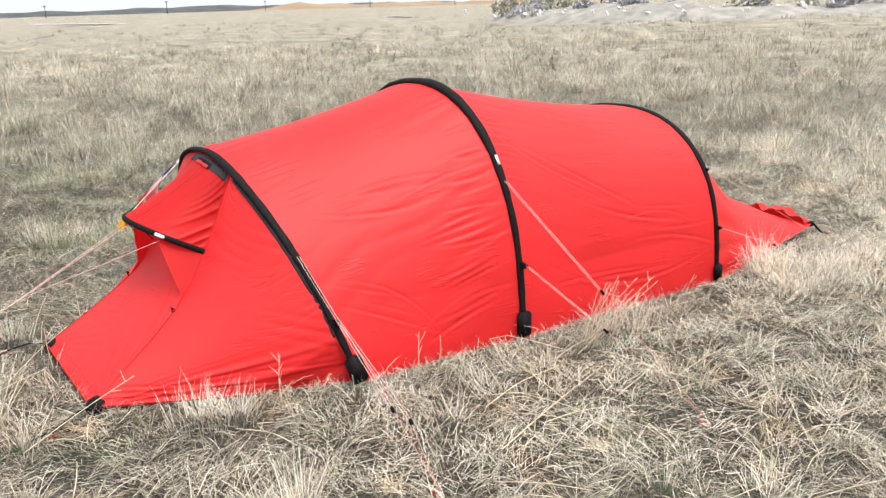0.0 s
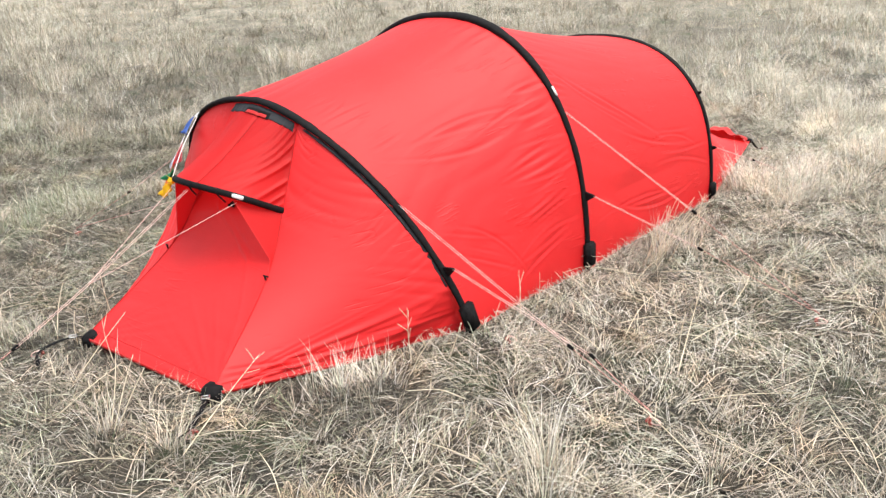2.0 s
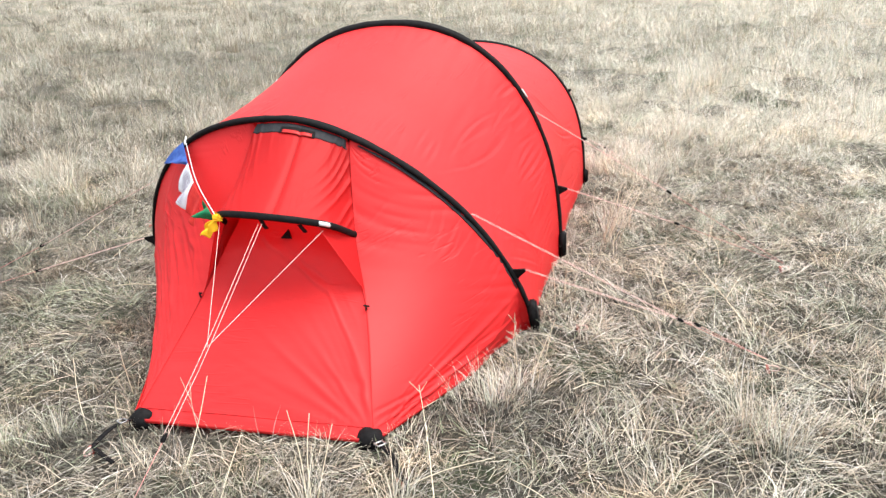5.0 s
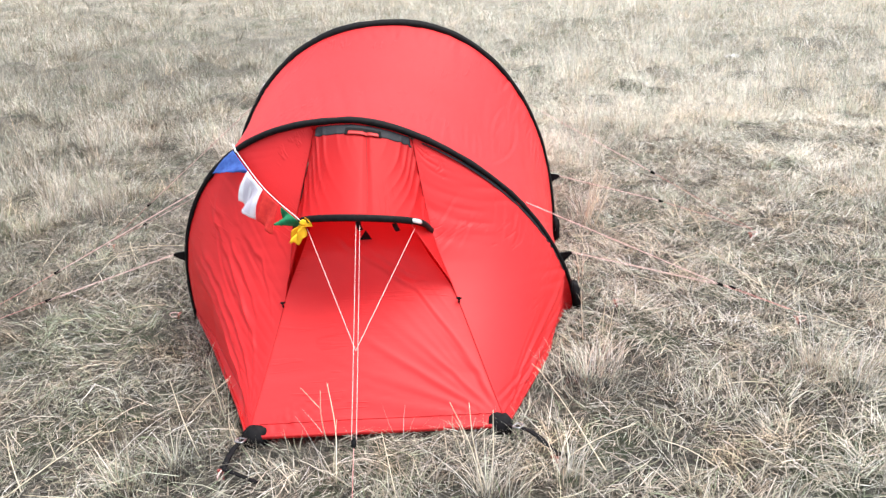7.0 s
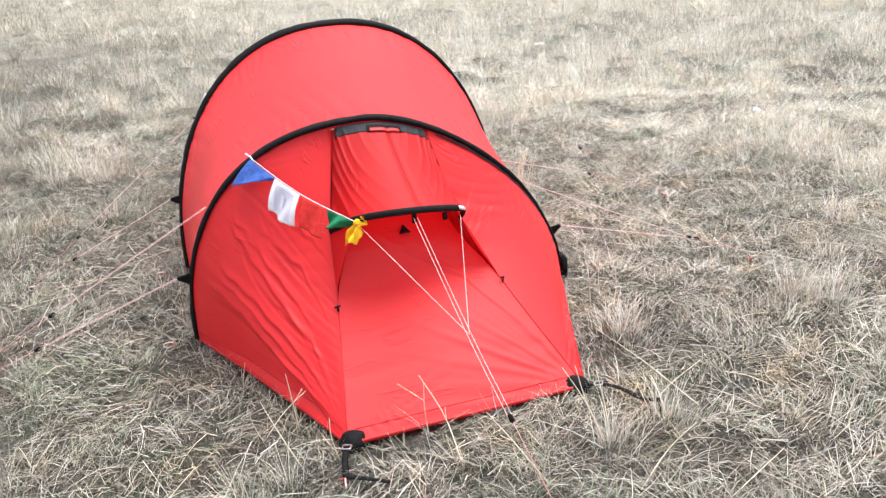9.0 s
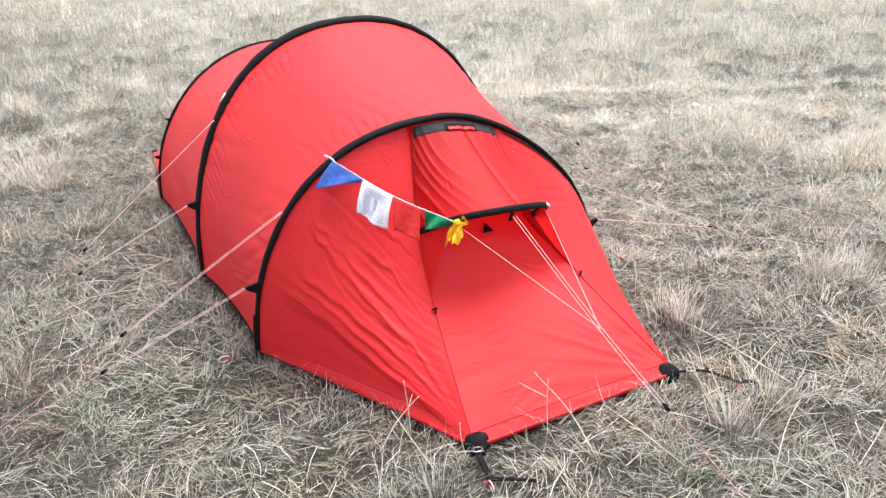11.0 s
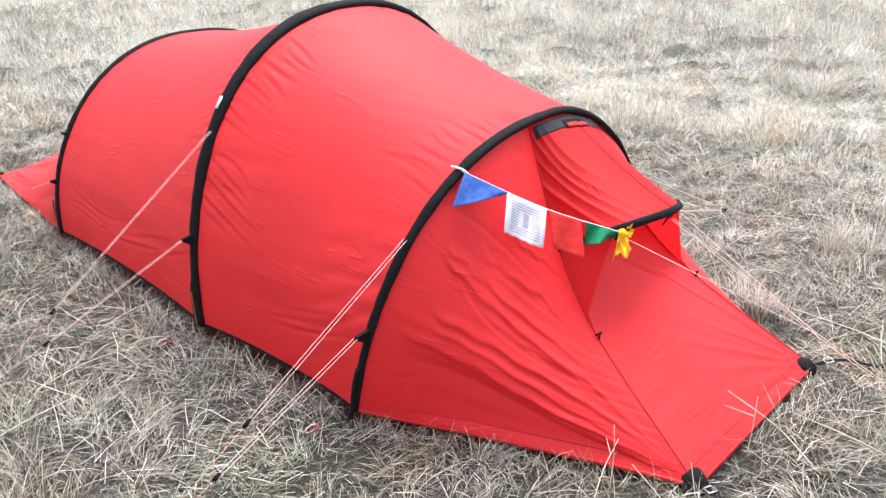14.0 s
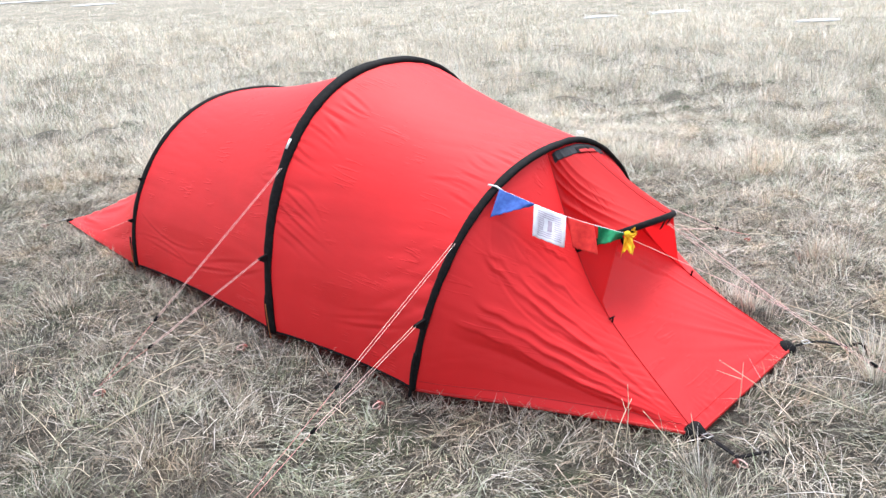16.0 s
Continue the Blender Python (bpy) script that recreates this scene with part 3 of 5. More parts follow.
gores = {}
for seam, start, right in ((seam_R, HOOD_R, True), (seam_L, HOOD_L, False)):
    L = leg(H1, start, right)
    u = np.linspace(0, 1, 140)[:, None, None]
    P = (1 - u) * L[None] + u * seam[None]
    s_ = np.linspace(0, 1, 160)[None, :, None]
    P = P + np.array([0.035 if right else -0.03, -0.01, 0.0]) * (4 * u * (1 - u) * np.sin(np.pi * s_**1.3))
    if right:
        _uu, _ss = u[..., 0], s_[..., 0]
        _in = np.clip((_ss - (0.80 + 0.40 * _uu)) / 0.10, 0, 1) * np.clip(_uu / 0.04, 0, 1) * np.clip((0.5 - _uu) / 0.2, 0, 1)
        P = P + np.array((-0.030, 0.022, 0.0)) * _in[..., None]
        P = fanned(P, FR, 0.0062, 10, 12, 0.8, -0.02, 0.30)
        P = wrinkled(P, 0.0012, 13, 14, 0.2, 6)
        P = creased(P, [(0.80, 0.35, 15, 0.10, 0.08, 0.03, 0.0012), (0.5, 0.93, 0, 0.25, 0.04, 0.025, 0.003), (0.10, 0.55, 20, 0.1, 0.2, 0.03, 0.0009)], 33)
    else:
        # the foot of the gore is drawn in below a long fold, with slack folds above it
        _uu, _ss = u[..., 0], s_[..., 0]
        _foot = np.interp(_uu, (0, 0.165, 0.403, 0.669, 0.928, 1), (0.70, 0.73, 0.765, 0.862, 0.95, 0.98))
        _in = np.clip((_ss - _foot) / 0.05, 0, 1) * np.clip((1.02 - _ss) / 0.06, 0, 1) * np.clip((_uu - 0.10) / 0.25, 0, 1) * np.clip((0.99 - _uu) / 0.2, 0, 1)
        P = P + np.array((0.024, 0.010, 0.0)) * _in[..., None]
        P = fanned(P, FL, 0.0016, 4.4, 14, 0.95, 0.10, 0.80)
        P = folded(P, [(((0.16, 0.47), (0.42, 0.541), (0.554, 0.585), (0.842, 0.73), (0.95, 0.88)), 0.0085, 0.026, 0.014), (((0.14, 0.445), (0.446, 0.503), (0.712, 0.591), (0.88, 0.69)), 0.0060, 0.020, 0.011),
                       (((0.20, 0.635), (0.482, 0.679), (0.719, 0.761), (0.95, 0.90)), 0.0085, 0.024, 0.013), (((0.20, 0.672), (0.432, 0.711), (0.655, 0.799), (0.90, 0.92)), 0.0050, 0.016, 0.010),
                       (((0.36, 0.430), (0.777, 0.491), (0.906, 0.591), (0.97, 0.67)), 0.0045, 0.018, 0.010), (((0.50, 0.350), (0.856, 0.384), (0.99, 0.43)), 0.0030, 0.016, 0.009),
                       (((0.45, 0.590), (0.748, 0.694), (0.89, 0.775), (0.96, 0.87)), 0.0055, 0.018, 0.010), (((0.10, 0.715), (0.403, 0.757), (0.669, 0.857), (0.93, 0.945)), 0.0060, 0.024, 0.010),
                       (((0.60, 0.880), (0.80, 0.925), (0.97, 0.965)), 0.0045, 0.014, 0.008), (((0.55, 0.83), (0.78, 0.895), (0.96, 0.955)), 0.0035, 0.010, 0.007)])
        P = wrinkled(P, 0.0005, 15, 16, 0.35, 6)
        P = creased(P, [(0.62, 0.50, 22, 0.22, 0.10, 0.034, 0.0010), (0.82, 0.60, 28, 0.20, 0.10, 0.030, 0.0010), (0.80, 0.80, 20, 0.2, 0.08, 0.025, 0.0012)], 34)
    gores[right] = P
    part("hem_seam", tube("seam", P[3:-3, 153] + normals(P)[3:-3, 153] * 0.001, 0.003, 0.002, 5), SEAM, tent)
    part("fly_gore", grid_mesh("fly", P), RED, tent)
    part("hem", tube("hem", P[2:-2, -1] + (0, -0.002, 0.003), 0.014, 0.007, 6), RED_HEM, tent)
for sm in (seam_L, seam_R):
    part("seam", tube("seam", sm[:-4] + (0, -0.001, 0.001), 0.0045, 0.003, 5), SEAM, tent, "dark red stitched seam")
_G = gores[True]
_run = np.cumsum(np.linalg.norm(np.diff(_G, axis=0), axis=2), axis=0)
_cols = [c for c in range(7, 128) if _run[-1, c] > 0.07]
_strip = np.array([_G[1 + int(np.argmin(np.abs(_run[:, c] - 0.021))), c] for c in _cols]) + normals(_G)[10, 60] * 0.001
_strip = spline(_strip[::12], 70)
part("mesh_strip", tube("strip", _strip, 0.026, 0.004, 6, (-0.45, -0.75, 0.0), np.interp(np.linspace(0, 1, 70), (0, 0.1, 0.7, 1), (0.6, 0.9, 0.7, 0.3))), GREY_MESH, tent,
     "grey mesh strip beneath the sleeve")

# door with its crease down to the pegged corner, and a gusset at each side under the hood
edge_L = spline([(-0.19, 0.61, 0.61), (-0.255, 0.485, 0.455), TOG_L, FL], 80)
edge_R = spline([(0.12, 0.62, 0.585), (0.185, 0.505, 0.43), TOG_R, FR], 80)
k = np.linspace(0, 1, 90)[:, None, None]
P = (1 - k) * edge_L[None] + k * edge_R[None]
P[..., 2] += 0.012 * np.sin(np.pi * k[..., 0]) * np.sin(np.linspace(0, np.pi, 80))[None]
P = wrinkled(P, 0.0010, 21, 7)
P = folded(P, [(((0.20, 0.16), (0.54, 0.291), (0.775, 0.418), (0.888, 0.608), (0.985, 0.83)), 0.0070, 0.022, 0.011), (((0.45, 0.19), (0.865, 0.392), (0.96, 0.60)), 0.0040, 0.014, 0.008)])
P = fanned(P, FR, 0.0030, 9, 22, 0.42, -0.1, 1.6)
P = fanned(P, FL, 0.0030, 12, 23, 0.30, -0.1, 0.5)
door_sheet = P
part("hem_seam", tube("seam", P[3:-3, 75] + normals(P)[3:-3, 75] * 0.001, 0.003, 0.002, 5), SEAM, tent)
part("front_door", grid_mesh("fly", P), RED, tent)
part("hem", tube("hem", P[2:-2, -1] + (0, -0.002, 0.003), 0.014, 0.007, 6), RED_HEM, tent)
for top, vent, tog, edge in ((HOOD_L, VENT_L, TOG_L, edge_L), (HOOD_R, VENT_R, TOG_R, edge_R)):
    sm = seam_L if vent is VENT_L else seam_R
    A = even(sm[int(np.argmin(np.linalg.norm(sm - np.asarray(vent), axis=1))) - 14 : int(np.argmin(np.linalg.norm(sm - np.asarray(tog), axis=1))) + 1], 30)
    B = even(edge[: int(np.argmin(np.linalg.norm(edge - np.asarray(tog), axis=1))) + 1], 30)
    u = np.linspace(0, 1, 16)[:, None, None]
    part("gusset", grid_mesh("fly", (1 - u) * A[None] + u * B[None] + np.array((0, 0.02, -0.006)) * np.sin(np.pi * u)), RED_LIT, tent)
# side walls of the vent, hung from the pole down to the toggles
for pole_point, vent, tog, sm in (((0.135, 0.388, 0.572), VENT_R, TOG_R, seam_R), ((-0.235, 0.40, 0.590), VENT_L, TOG_L, seam_L)):
    A = even(sm[int(np.argmin(np.linalg.norm(sm - np.asarray(vent), axis=1))) : int(np.argmin(np.linalg.norm(sm - np.asarray(tog), axis=1))) + 1], 30)
    low = 0.25 * np.asarray(vent) + 0.75 * np.asarray(tog)
    B = even(np.vstack([pole_point, low + np.array((0, -0.006, 0)), tog]), 30)
    u = np.linspace(0, 1, 16)[:, None, None]
    S = (1 - u) * A[None] + u * B[None]
    part("vent_wall", grid_mesh("fly", S), RED_LIT, tent)
    part("wall_edge", tube("edge", B, 0.004, None, 6), RED, tent)

vent_line = spline(VENT_POLE, 121)
_k0 = int(np.argmin(np.linalg.norm(H1 - np.asarray(HOOD_L), axis=1)))
_k1 = int(np.argmin(np.linalg.norm(H1 - np.asarray(HOOD_R), axis=1)))
top_line = even(np.vstack([HOOD_L, H1[_k0 + 1 : _k1] + (0, -0.012, -0.012), HOOD_R]), 121)
u = np.linspace(0, 1, 90)[:, None, None]
P = (1 - u) * top_line[None] + u * vent_line[None]
P[..., 2] -= (0.016 * np.sin(np.pi * u))[..., 0]
# folds run from the hood's upper corners to the ends of the pole
_v = np.linspace(0, 1, 121)[None]
_w = np.exp(-((_v / 0.22) ** 2)) + np.exp(-(((1 - _v) / 0.24) ** 2))
_x = np.where(_v < 0.5, _v - 0.34 * u[..., 0], 1 - _v - 0.42 * u[..., 0])
_e = np.clip(u[..., 0] / 0.1, 0, 1) * np.clip((1 - u[..., 0]) / 0.08, 0, 1) * np.clip(np.minimum(_v, 1 - _v) / 0.03, 0, 1)
P = P + normals(P) * (0.0058 * (2 * np.exp(-((np.sin(np.pi * (13 * _x + 0.35 * np.sin(17 * _x) + 0.15 * np.sin(6 * u[..., 0]))) / 0.45) ** 2)) - 0.8) * _w * _e)[..., None]
P = P - normals(P) * (0.006 * np.exp(-(((_v - 0.53) / 0.02) ** 2)) * _e)[..., None]
part("vent_hood", grid_mesh("fly", P), RED_LIT, tent)
part("seam", tube("seam", P[9:-3, 64] + (0, 0, 0.001), 0.0045, 0.003, 5), SEAM, tent, "dark red stitched seam")
patch("mesh_strip", P, slice(1, 10), slice(5, 116), 0.0015, GREY_MESH, tent, "grey mesh strip beneath the sleeve")
tag = patch("sewn_tag", P, slice(4, 11), slice(42, 80), 0.0035, BLACK, tent, "black-edged red tag")
patch("tag_face", P, slice(7, 11), slice(45, 77), 0.0055, RED_HEM, tag)

# pole sleeves
sleeves = []
# flat sleeves, fuller over the top than down the legs: how full from the left foot to the right
FULL = ((0.60, 0.72, 0.92, 0.92, 0.72, 0.66), (0.80, 1.12, 1.40, 1.25, 0.72, 0.68), (0.8, 0.9, 1.0, 1.0, 0.85, 0.75))
for H, w_s, t_s, full in ((H1, 0.048, 0.028, FULL[0]), (H2, 0.054, 0.032, FULL[1]), (H3, 0.046, 0.026, FULL[2])):
    _t = np.linspace(0, 1, len(H))
    swell = np.interp(_t, (0, 0.2, 0.42, 0.55, 0.75, 1), full) * (1 + 0.07 * np.sin(23 * _t) * np.sin(57 * _t) + 0.05 * np.sin(131 * _t + 2 * np.sin(41 * _t)))
    back_ = np.interp(_t, (0, 0.15, 0.35, 0.5, 0.62, 1), (0.0, 0.008, 0.012, 0.008, 0.0, 0.0)) * (1.0 if H is H2 else 0.0)
    sleeves.append(part("pole_sleeve", tube("sleeve", H + np.stack([0 * _t, back_, 0 * _t], -1), w_s, t_s, 12, (0.0, 1.0, 0.02), swell), BLACK, tent))
vent_sleeve = part("vent_sleeve", tube("sleeve", vent_line, 0.025, 0.016, 8, (0.0, 0.5, 0.85)), BLACK, tent)
part("vent_strap", tube("strap", spline([(-0.036, 0.328, 0.600), (-0.034, 0.340, 0.578), (-0.030, 0.350, 0.562)], 10), 0.018, 0.004, 6, (1, 0, 0)), BLACK, tent)
part("vent_strap", tube("strap", spline([(0.085, 0.365, 0.575), (0.09, 0.38, 0.555), (0.095, 0.39, 0.54)], 10), 0.018, 0.004, 6, (1, 0, 0)), BLACK, tent)


def on_hoop(H, p):
    """The place on a hoop nearest to p, with the hoop's way there and the way outwards."""
    i = int(np.clip(np.argmin(np.linalg.norm(H - np.asarray(p), axis=1)), 2, len(H) - 3))
    t = H[i + 2] - H[i - 2]
    t /= np.linalg.norm(t)
    o = np.array((-t[2], 0, t[0]))
    o *= np.sign(o @ (H[i] - np.array((0, H[i][1], 0.2)))) / np.linalg.norm(o)
    return H[i], t, o


def frame_at(place, x_way, z_way):
    """A pose at a place with its x along x_way and its z near z_way."""
    x = Vector(x_way).normalized()
    y = Vector(z_way).cross(x).normalized()
    z = x.cross(y)
    return Matrix.Translation(place) @ Matrix((x, y, z)).transposed().to_4x4()


for H, p, sl in ((H2, (0.688, 1.836, 0.798), 1), (H2, (-0.595, 1.843, 0.859), 1)):
    c_, t_, o_ = on_hoop(H, p)
    part("white_tape", box(0.050, 0.015, 0.005, frame_at(c_ + o_ * (0.014 if p[0] > 0 else 0.0225) + np.array((0, 0.0 if p[0] > 0 else 0.010, 0)), t_, o_), 0.0015), WHITE_TAPE, sleeves[sl], "white reflective tape")
_i = int(np.argmin(np.linalg.norm(vent_line - np.array((0.16, 0.405, 0.558)), axis=1)))
part("white_tape", box(0.045, 0.016, 0.012, frame_at(vent_line[_i] + np.array((0.0, -0.008, 0.004)), vent_line[_i + 2] - vent_line[_i - 2], (0, -0.6, 0.8)), 0.003),
     WHITE_TAPE, vent_sleeve, "white reflective tape")


def clip_tab(H, p, sl, k=0.85):
    """A black webbing triangle on the sleeve that takes a guy line."""
    c_, t_, o_ = on_hoop(H, p)
    bm = bmesh.new()
    tip = c_ + o_ * (0.010 + 0.052 * k)
    vs = []
    for dy in (-0.006, 0.006):
        for q in (c_ + t_ * 0.028 * k + o_ * 0.008, c_ - t_ * 0.028 * k + o_ * 0.008, tip - t_ * 0.005, tip + t_ * 0.005):
            vs.append(bm.verts.new(Vector(q) + Vector((0, dy, 0))))
    bm.faces.new(vs[:4])
    bm.faces.new(vs[4:][::-1])
    for j in range(4):
        bm.faces.new((vs[j], vs[4 + j], vs[4 + (j + 1) % 4], vs[(j + 1) % 4]))
    bmesh.ops.recalc_face_normals(bm, faces=bm.faces)
    part("clip_tab", bm, BLACK, sleeves[sl], smooth=False)
    return tip


tab = {}
for key, H, p, sl in (("h1R", H1, (0.764, 0.933, 0.243), 0), ("h2R", H2, (0.881, 1.838, 0.326), 1), ("h3R", H3, (0.965, 3.278, 0.294), 2),
                      ("h1L", H1, (-0.825, 0.905, 0.326), 0), ("h2L", H2, (-0.834, 1.844, 0.399), 1), ("h3L", H3, (-0.72, 3.28, 0.29), 2)):
    tab[key] = clip_tab(H, p, sl, 0.5 if sl == 2 else 0.85)
for key, H, p, sl in (("h3R_high", H3, (0.85, 3.28, 0.62), 2), ("h3L_high", H3, (-0.62, 3.28, 0.52), 2)):
    tab[key] = clip_tab(H, p, sl, 0.4)
up = {}
for key, H, p in (("h1R", H1, (0.604, 0.836, 0.501)), ("h2R", H2, (0.786, 1.82, 0.726)), ("h1L", H1, (-0.692, 0.819, 0.603)), ("h2L", H2, (-0.688, 1.833, 0.782))):
    c_, t_, o_ = on_hoop(H, p)
    up[key] = c_ + o_ * 0.016

# feet of the poles: pockets on the sunny side, webbing and cord on the other
for i, H in enumerate((H1, H2, H3)):
    c_, t_, o_ = on_hoop(H, H[-3])
    _k = 0.7 if i == 2 else 1.0
    part("foot_pocket", box(0.120 * _k, 0.074 * _k, 0.036, frame_at(H[-4] + o_ * (0.006 if i == 0 else 0.010) + np.array((0, 0, 0.012)), t_, o_), 0.008), BLACK, sleeves[i])
    c_, t_, o_ = on_hoop(H, H[3])
    f0 = H[0]
    dy = (0.006, 0.022, 0.018)[i]
    lean_ = np.array((0, -0.26 if i == 0 else 0.0, 0))
    part("foot_strap", tube("strap", spline([c_ + o_ * 0.006 + (0, 0.6 * dy, 0.10) + 0.10 * lean_, c_ + o_ * 0.010 + (0, dy, 0.03) + 0.03 * lean_, f0 + o_ * 0.008 + (-0.002, dy, -0.03)], 12), 0.018, 0.004, 6, (0, 1, 0)),
         BLACK, sleeves[i])
    if i == 0:
        continue
    part("foot_cord", tube("cord", spline([c_ + o_ * 0.014 + (0, 0.012, 0.06), c_ + o_ * 0.013 + (0, 0.015, 0.01), f0 + o_ * 0.008 + (-0.002, 0.010, -0.03)], 12), 0.006, None, 6),
         ORANGE_CORD, sleeves[i], "orange shock cord")

# toggles on the seams and the emblem under the hood
for p, s_ in ((TOG_R, 1), (TOG_L, -1)):
    bm = box(0.028, 0.007, 0.007, pose(*p, 0, 20 * s_, 30 * s_), 0.003)
    b2 = box(0.007, 0.007, 0.030, pose(p[0], p[1] - 0.004, p[2] - 0.006, 15, 0, 20 * s_), 0.003)
    me_ = bpy.data.meshes.new("t")
    b2.to_mesh(me_)
    b2.free()
    bm.from_mesh(me_)
    bm.transform(Matrix.Translation((0.004 * s_, -0.012, 0.006)))
    part("toggle", bm, BLACK, tent)
bm = bmesh.new()
_c = door_sheet[46, 14]
bmesh.ops.create_cone(bm, cap_ends=True, segments=3, radius1=0.026, radius2=0.02, depth=0.006, matrix=frame_at(_c + np.array((0, -0.010, 0.008)), (1, 0, 0), (0, -0.7, 0.7)))
part("emblem", bm, BLACK, tent, "small black emblem", smooth=False)


# ------------------------------------------------------------------ corner straps and pegs
def corner(p, towards, strap, tail, k=1.0):
    """A half-round black corner patch with its metal buckle and webbing strap."""
    c_ = np.asarray(p, float)
    inward = np.asarray(towards, float) - c_
    inward /= np.linalg.norm(inward)
    bm = bmesh.new()
    bmesh.ops.create_uvsphere(bm, u_segments=20, v_segments=8, radius=1)
    for v in bm.verts:
        v.co *= 1 + 0.12 * noise.noise(v.co * 1.7 + Vector(p) * 9)
    flat_in = np.array((inward[0], inward[1], 0)) / np.hypot(inward[0], inward[1])
    bmesh.ops.scale(bm, vec=(0.052 * k, 0.046 * k, 0.040 * k), verts=bm.verts)
    bm.transform(frame_at(c_ + flat_in * 0.038 * k + np.array((0, 0, -0.010 * k)), flat_in, (0, 0, 1)))
    part("corner_patch", bm, BLACK, tent)
    st = spline([c_ + np.array((0, -0.012, 0.012)), *strap], 26)
    ob = part("corner_strap", tube("strap", st, 0.020, 0.004, 6, (1, 0.2, 0)), BLACK, tent)
    if len(tail):
        part("strap_tail", tube("strap", spline([strap[-1], *tail], 16), 0.015, 0.004, 6, (0, 1, 0.2)), BLACK, ob)
    # ladder buckle: a square ring
    b_ = st[5] + np.array((0, 0, 0.006))
    d_ = st[7] - st[3]
    ring = [np.array(v) for v in ((-1, -1, 0), (1, -1, 0), (1, 1, 0), (-1, 1, 0), (-1, -1, 0))]
    m_ = np.array(frame_at(b_, d_, (0, 0, 1)))
    pts = [m_[:3, :3] @ (v * 0.013) + m_[:3, 3] for v in ring]
    part("buckle", tube("ring", np.vstack([np.linspace(pts[j], pts[j + 1], 4, endpoint=False) for j in range(4)] + [pts[4][None]]), 0.005, None, 6), METAL, ob, "grey metal ladder buckle")


def g_at(x, y, up_=0.0):
    return (x, y, float(ground_z(x, y)) + up_)


corner(FL, (-0.12, 0.35, 0.14), [g_at(-0.44, -0.09, 0.05), g_at(-0.458, -0.172, 0.035)], [g_at(-0.41, -0.21, 0.04), g_at(-0.342, -0.24, 0.025)])
corner(FR, (0.14, 0.35, 0.14), [g_at(0.495, -0.09, 0.05), g_at(0.556, -0.185, 0.035)], [g_at(0.585, -0.225, 0.05), g_at(0.565, -0.26, 0.03)])
corner(REAR_L, (-0.2, 4.3, 0.12), [g_at(-0.60, 4.75, 0.045), g_at(-0.66, 4.83, 0.03)], [], 0.5)
corner(REAR_R, (0.45, 4.4, 0.15), [g_at(0.735, 4.78, 0.04), g_at(0.77, 4.82, 0.02)], [], 0.5)


def tent_peg(x, y, lean_to, label):
    """A bent-over peg head with a loop, driven into the turf."""
    base = np.array(g_at(x, y, 0.0))
    d_ = np.array((*lean_to, 0.0))
    d_ /= np.linalg.norm(d_)
    shaft = spline([base - np.array((0, 0, 0.10)) + d_ * -0.03, base + np.array((0, 0, 0.02)), base + np.array((0, 0, 0.055)) + d_ * 0.012], 10)
    shaft = shaft - np.array((0, 0, 0.032))
    peg = part("tent_peg", tube("peg", shaft, 0.013, 0.007, 6), PEG_RED)
    head = part("peg_head", tube("head", spline([shaft[-1] - np.cross(d_, (0, 0, 1)) * 0.018, shaft[-1] + (0, 0, 0.004), shaft[-1] + np.cross(d_, (0, 0, 1)) * 0.018], 8), 0.010, None, 6), PEG_RED, peg)
    a = np.linspace(0, 2 * np.pi, 17)
    loop = shaft[-1][None] + 0.022 * np.stack([np.cos(a) * d_[0], np.cos(a) * d_[1], 0.5 * np.sin(a)], -1) - d_ * 0.02
    part("pull_loop", tube("loop", loop, 0.005, None, 5), CORD, peg)
    return tagged(peg, label, "tent peg", "pegs round the tent")


for x, y, lean in ((-0.462, -0.18, (0.2, 1)), (0.562, -0.19, (-0.4, 1)), (1.72, 0.72, (-1, 0.1)), (1.95, 1.78, (-1, 0)), (1.19, 4.01, (-0.3, -0.9)),
                   (-1.88, 0.745, (1, 0)), (-1.56, 2.0, (1, -0.1)), (-0.02, -0.89, (0, 1)), (-0.66, 4.84, (0.4, -1)), (0.775, 4.825, (-1, -0.6)),
                   (-0.95, 1.90, (1, 0)), (-0.93, 1.02, (1, 0)), (1.02, 0.96, (-1, 0)), (-0.57, 4.14, (0, -1))):
    tent_peg(x, y, lean, "red metal tent peg driven into dry grass")


# ------------------------------------------------------------------ guy lines
def guy(pts, twin=0.013, slider=None):
    """A doubled cord, which runs as one cord below its black line tightener."""
    a = np.asarray(pts, float)
    if slider is None:
        main = part("guy_line", tube("cord", spline(a, 20), 0.0020, None, 6), CORD, tent, "thin pink-white cord")
        return main
    low = np.vstack([np.asarray(slider, float)[None], a[-1:]])
    upper = np.vstack([a[:-1], np.asarray(slider, float)[None]])
    main = None
    thin = 0.0018
    twin = 0.011 if a[0][0] > 0.3 else twin
    aside = np.cross(upper[-1] - upper[0], (0, 0, 1.0))
    aside /= np.linalg.norm(aside)
    for s in (-1, 1):
        ob = part("guy_line", tube("cord", spline(upper + aside * (s * twin / 2), 16), thin, None, 6), CORD, tent, "thin pink-white cord")
        main = main or ob
    part("guy_end", tube("cord", spline(low, 8), 1.1 * thin, None, 6), PINK_CORD, main, "pink cord end")
    d_ = low[1] - low[0]
    part("line_tightener", box(0.030, 0.014, 0.011, frame_at(low[0], d_, (0, 0, 1)), 0.004), BLACK, main, "black plastic line tightener")
    return main


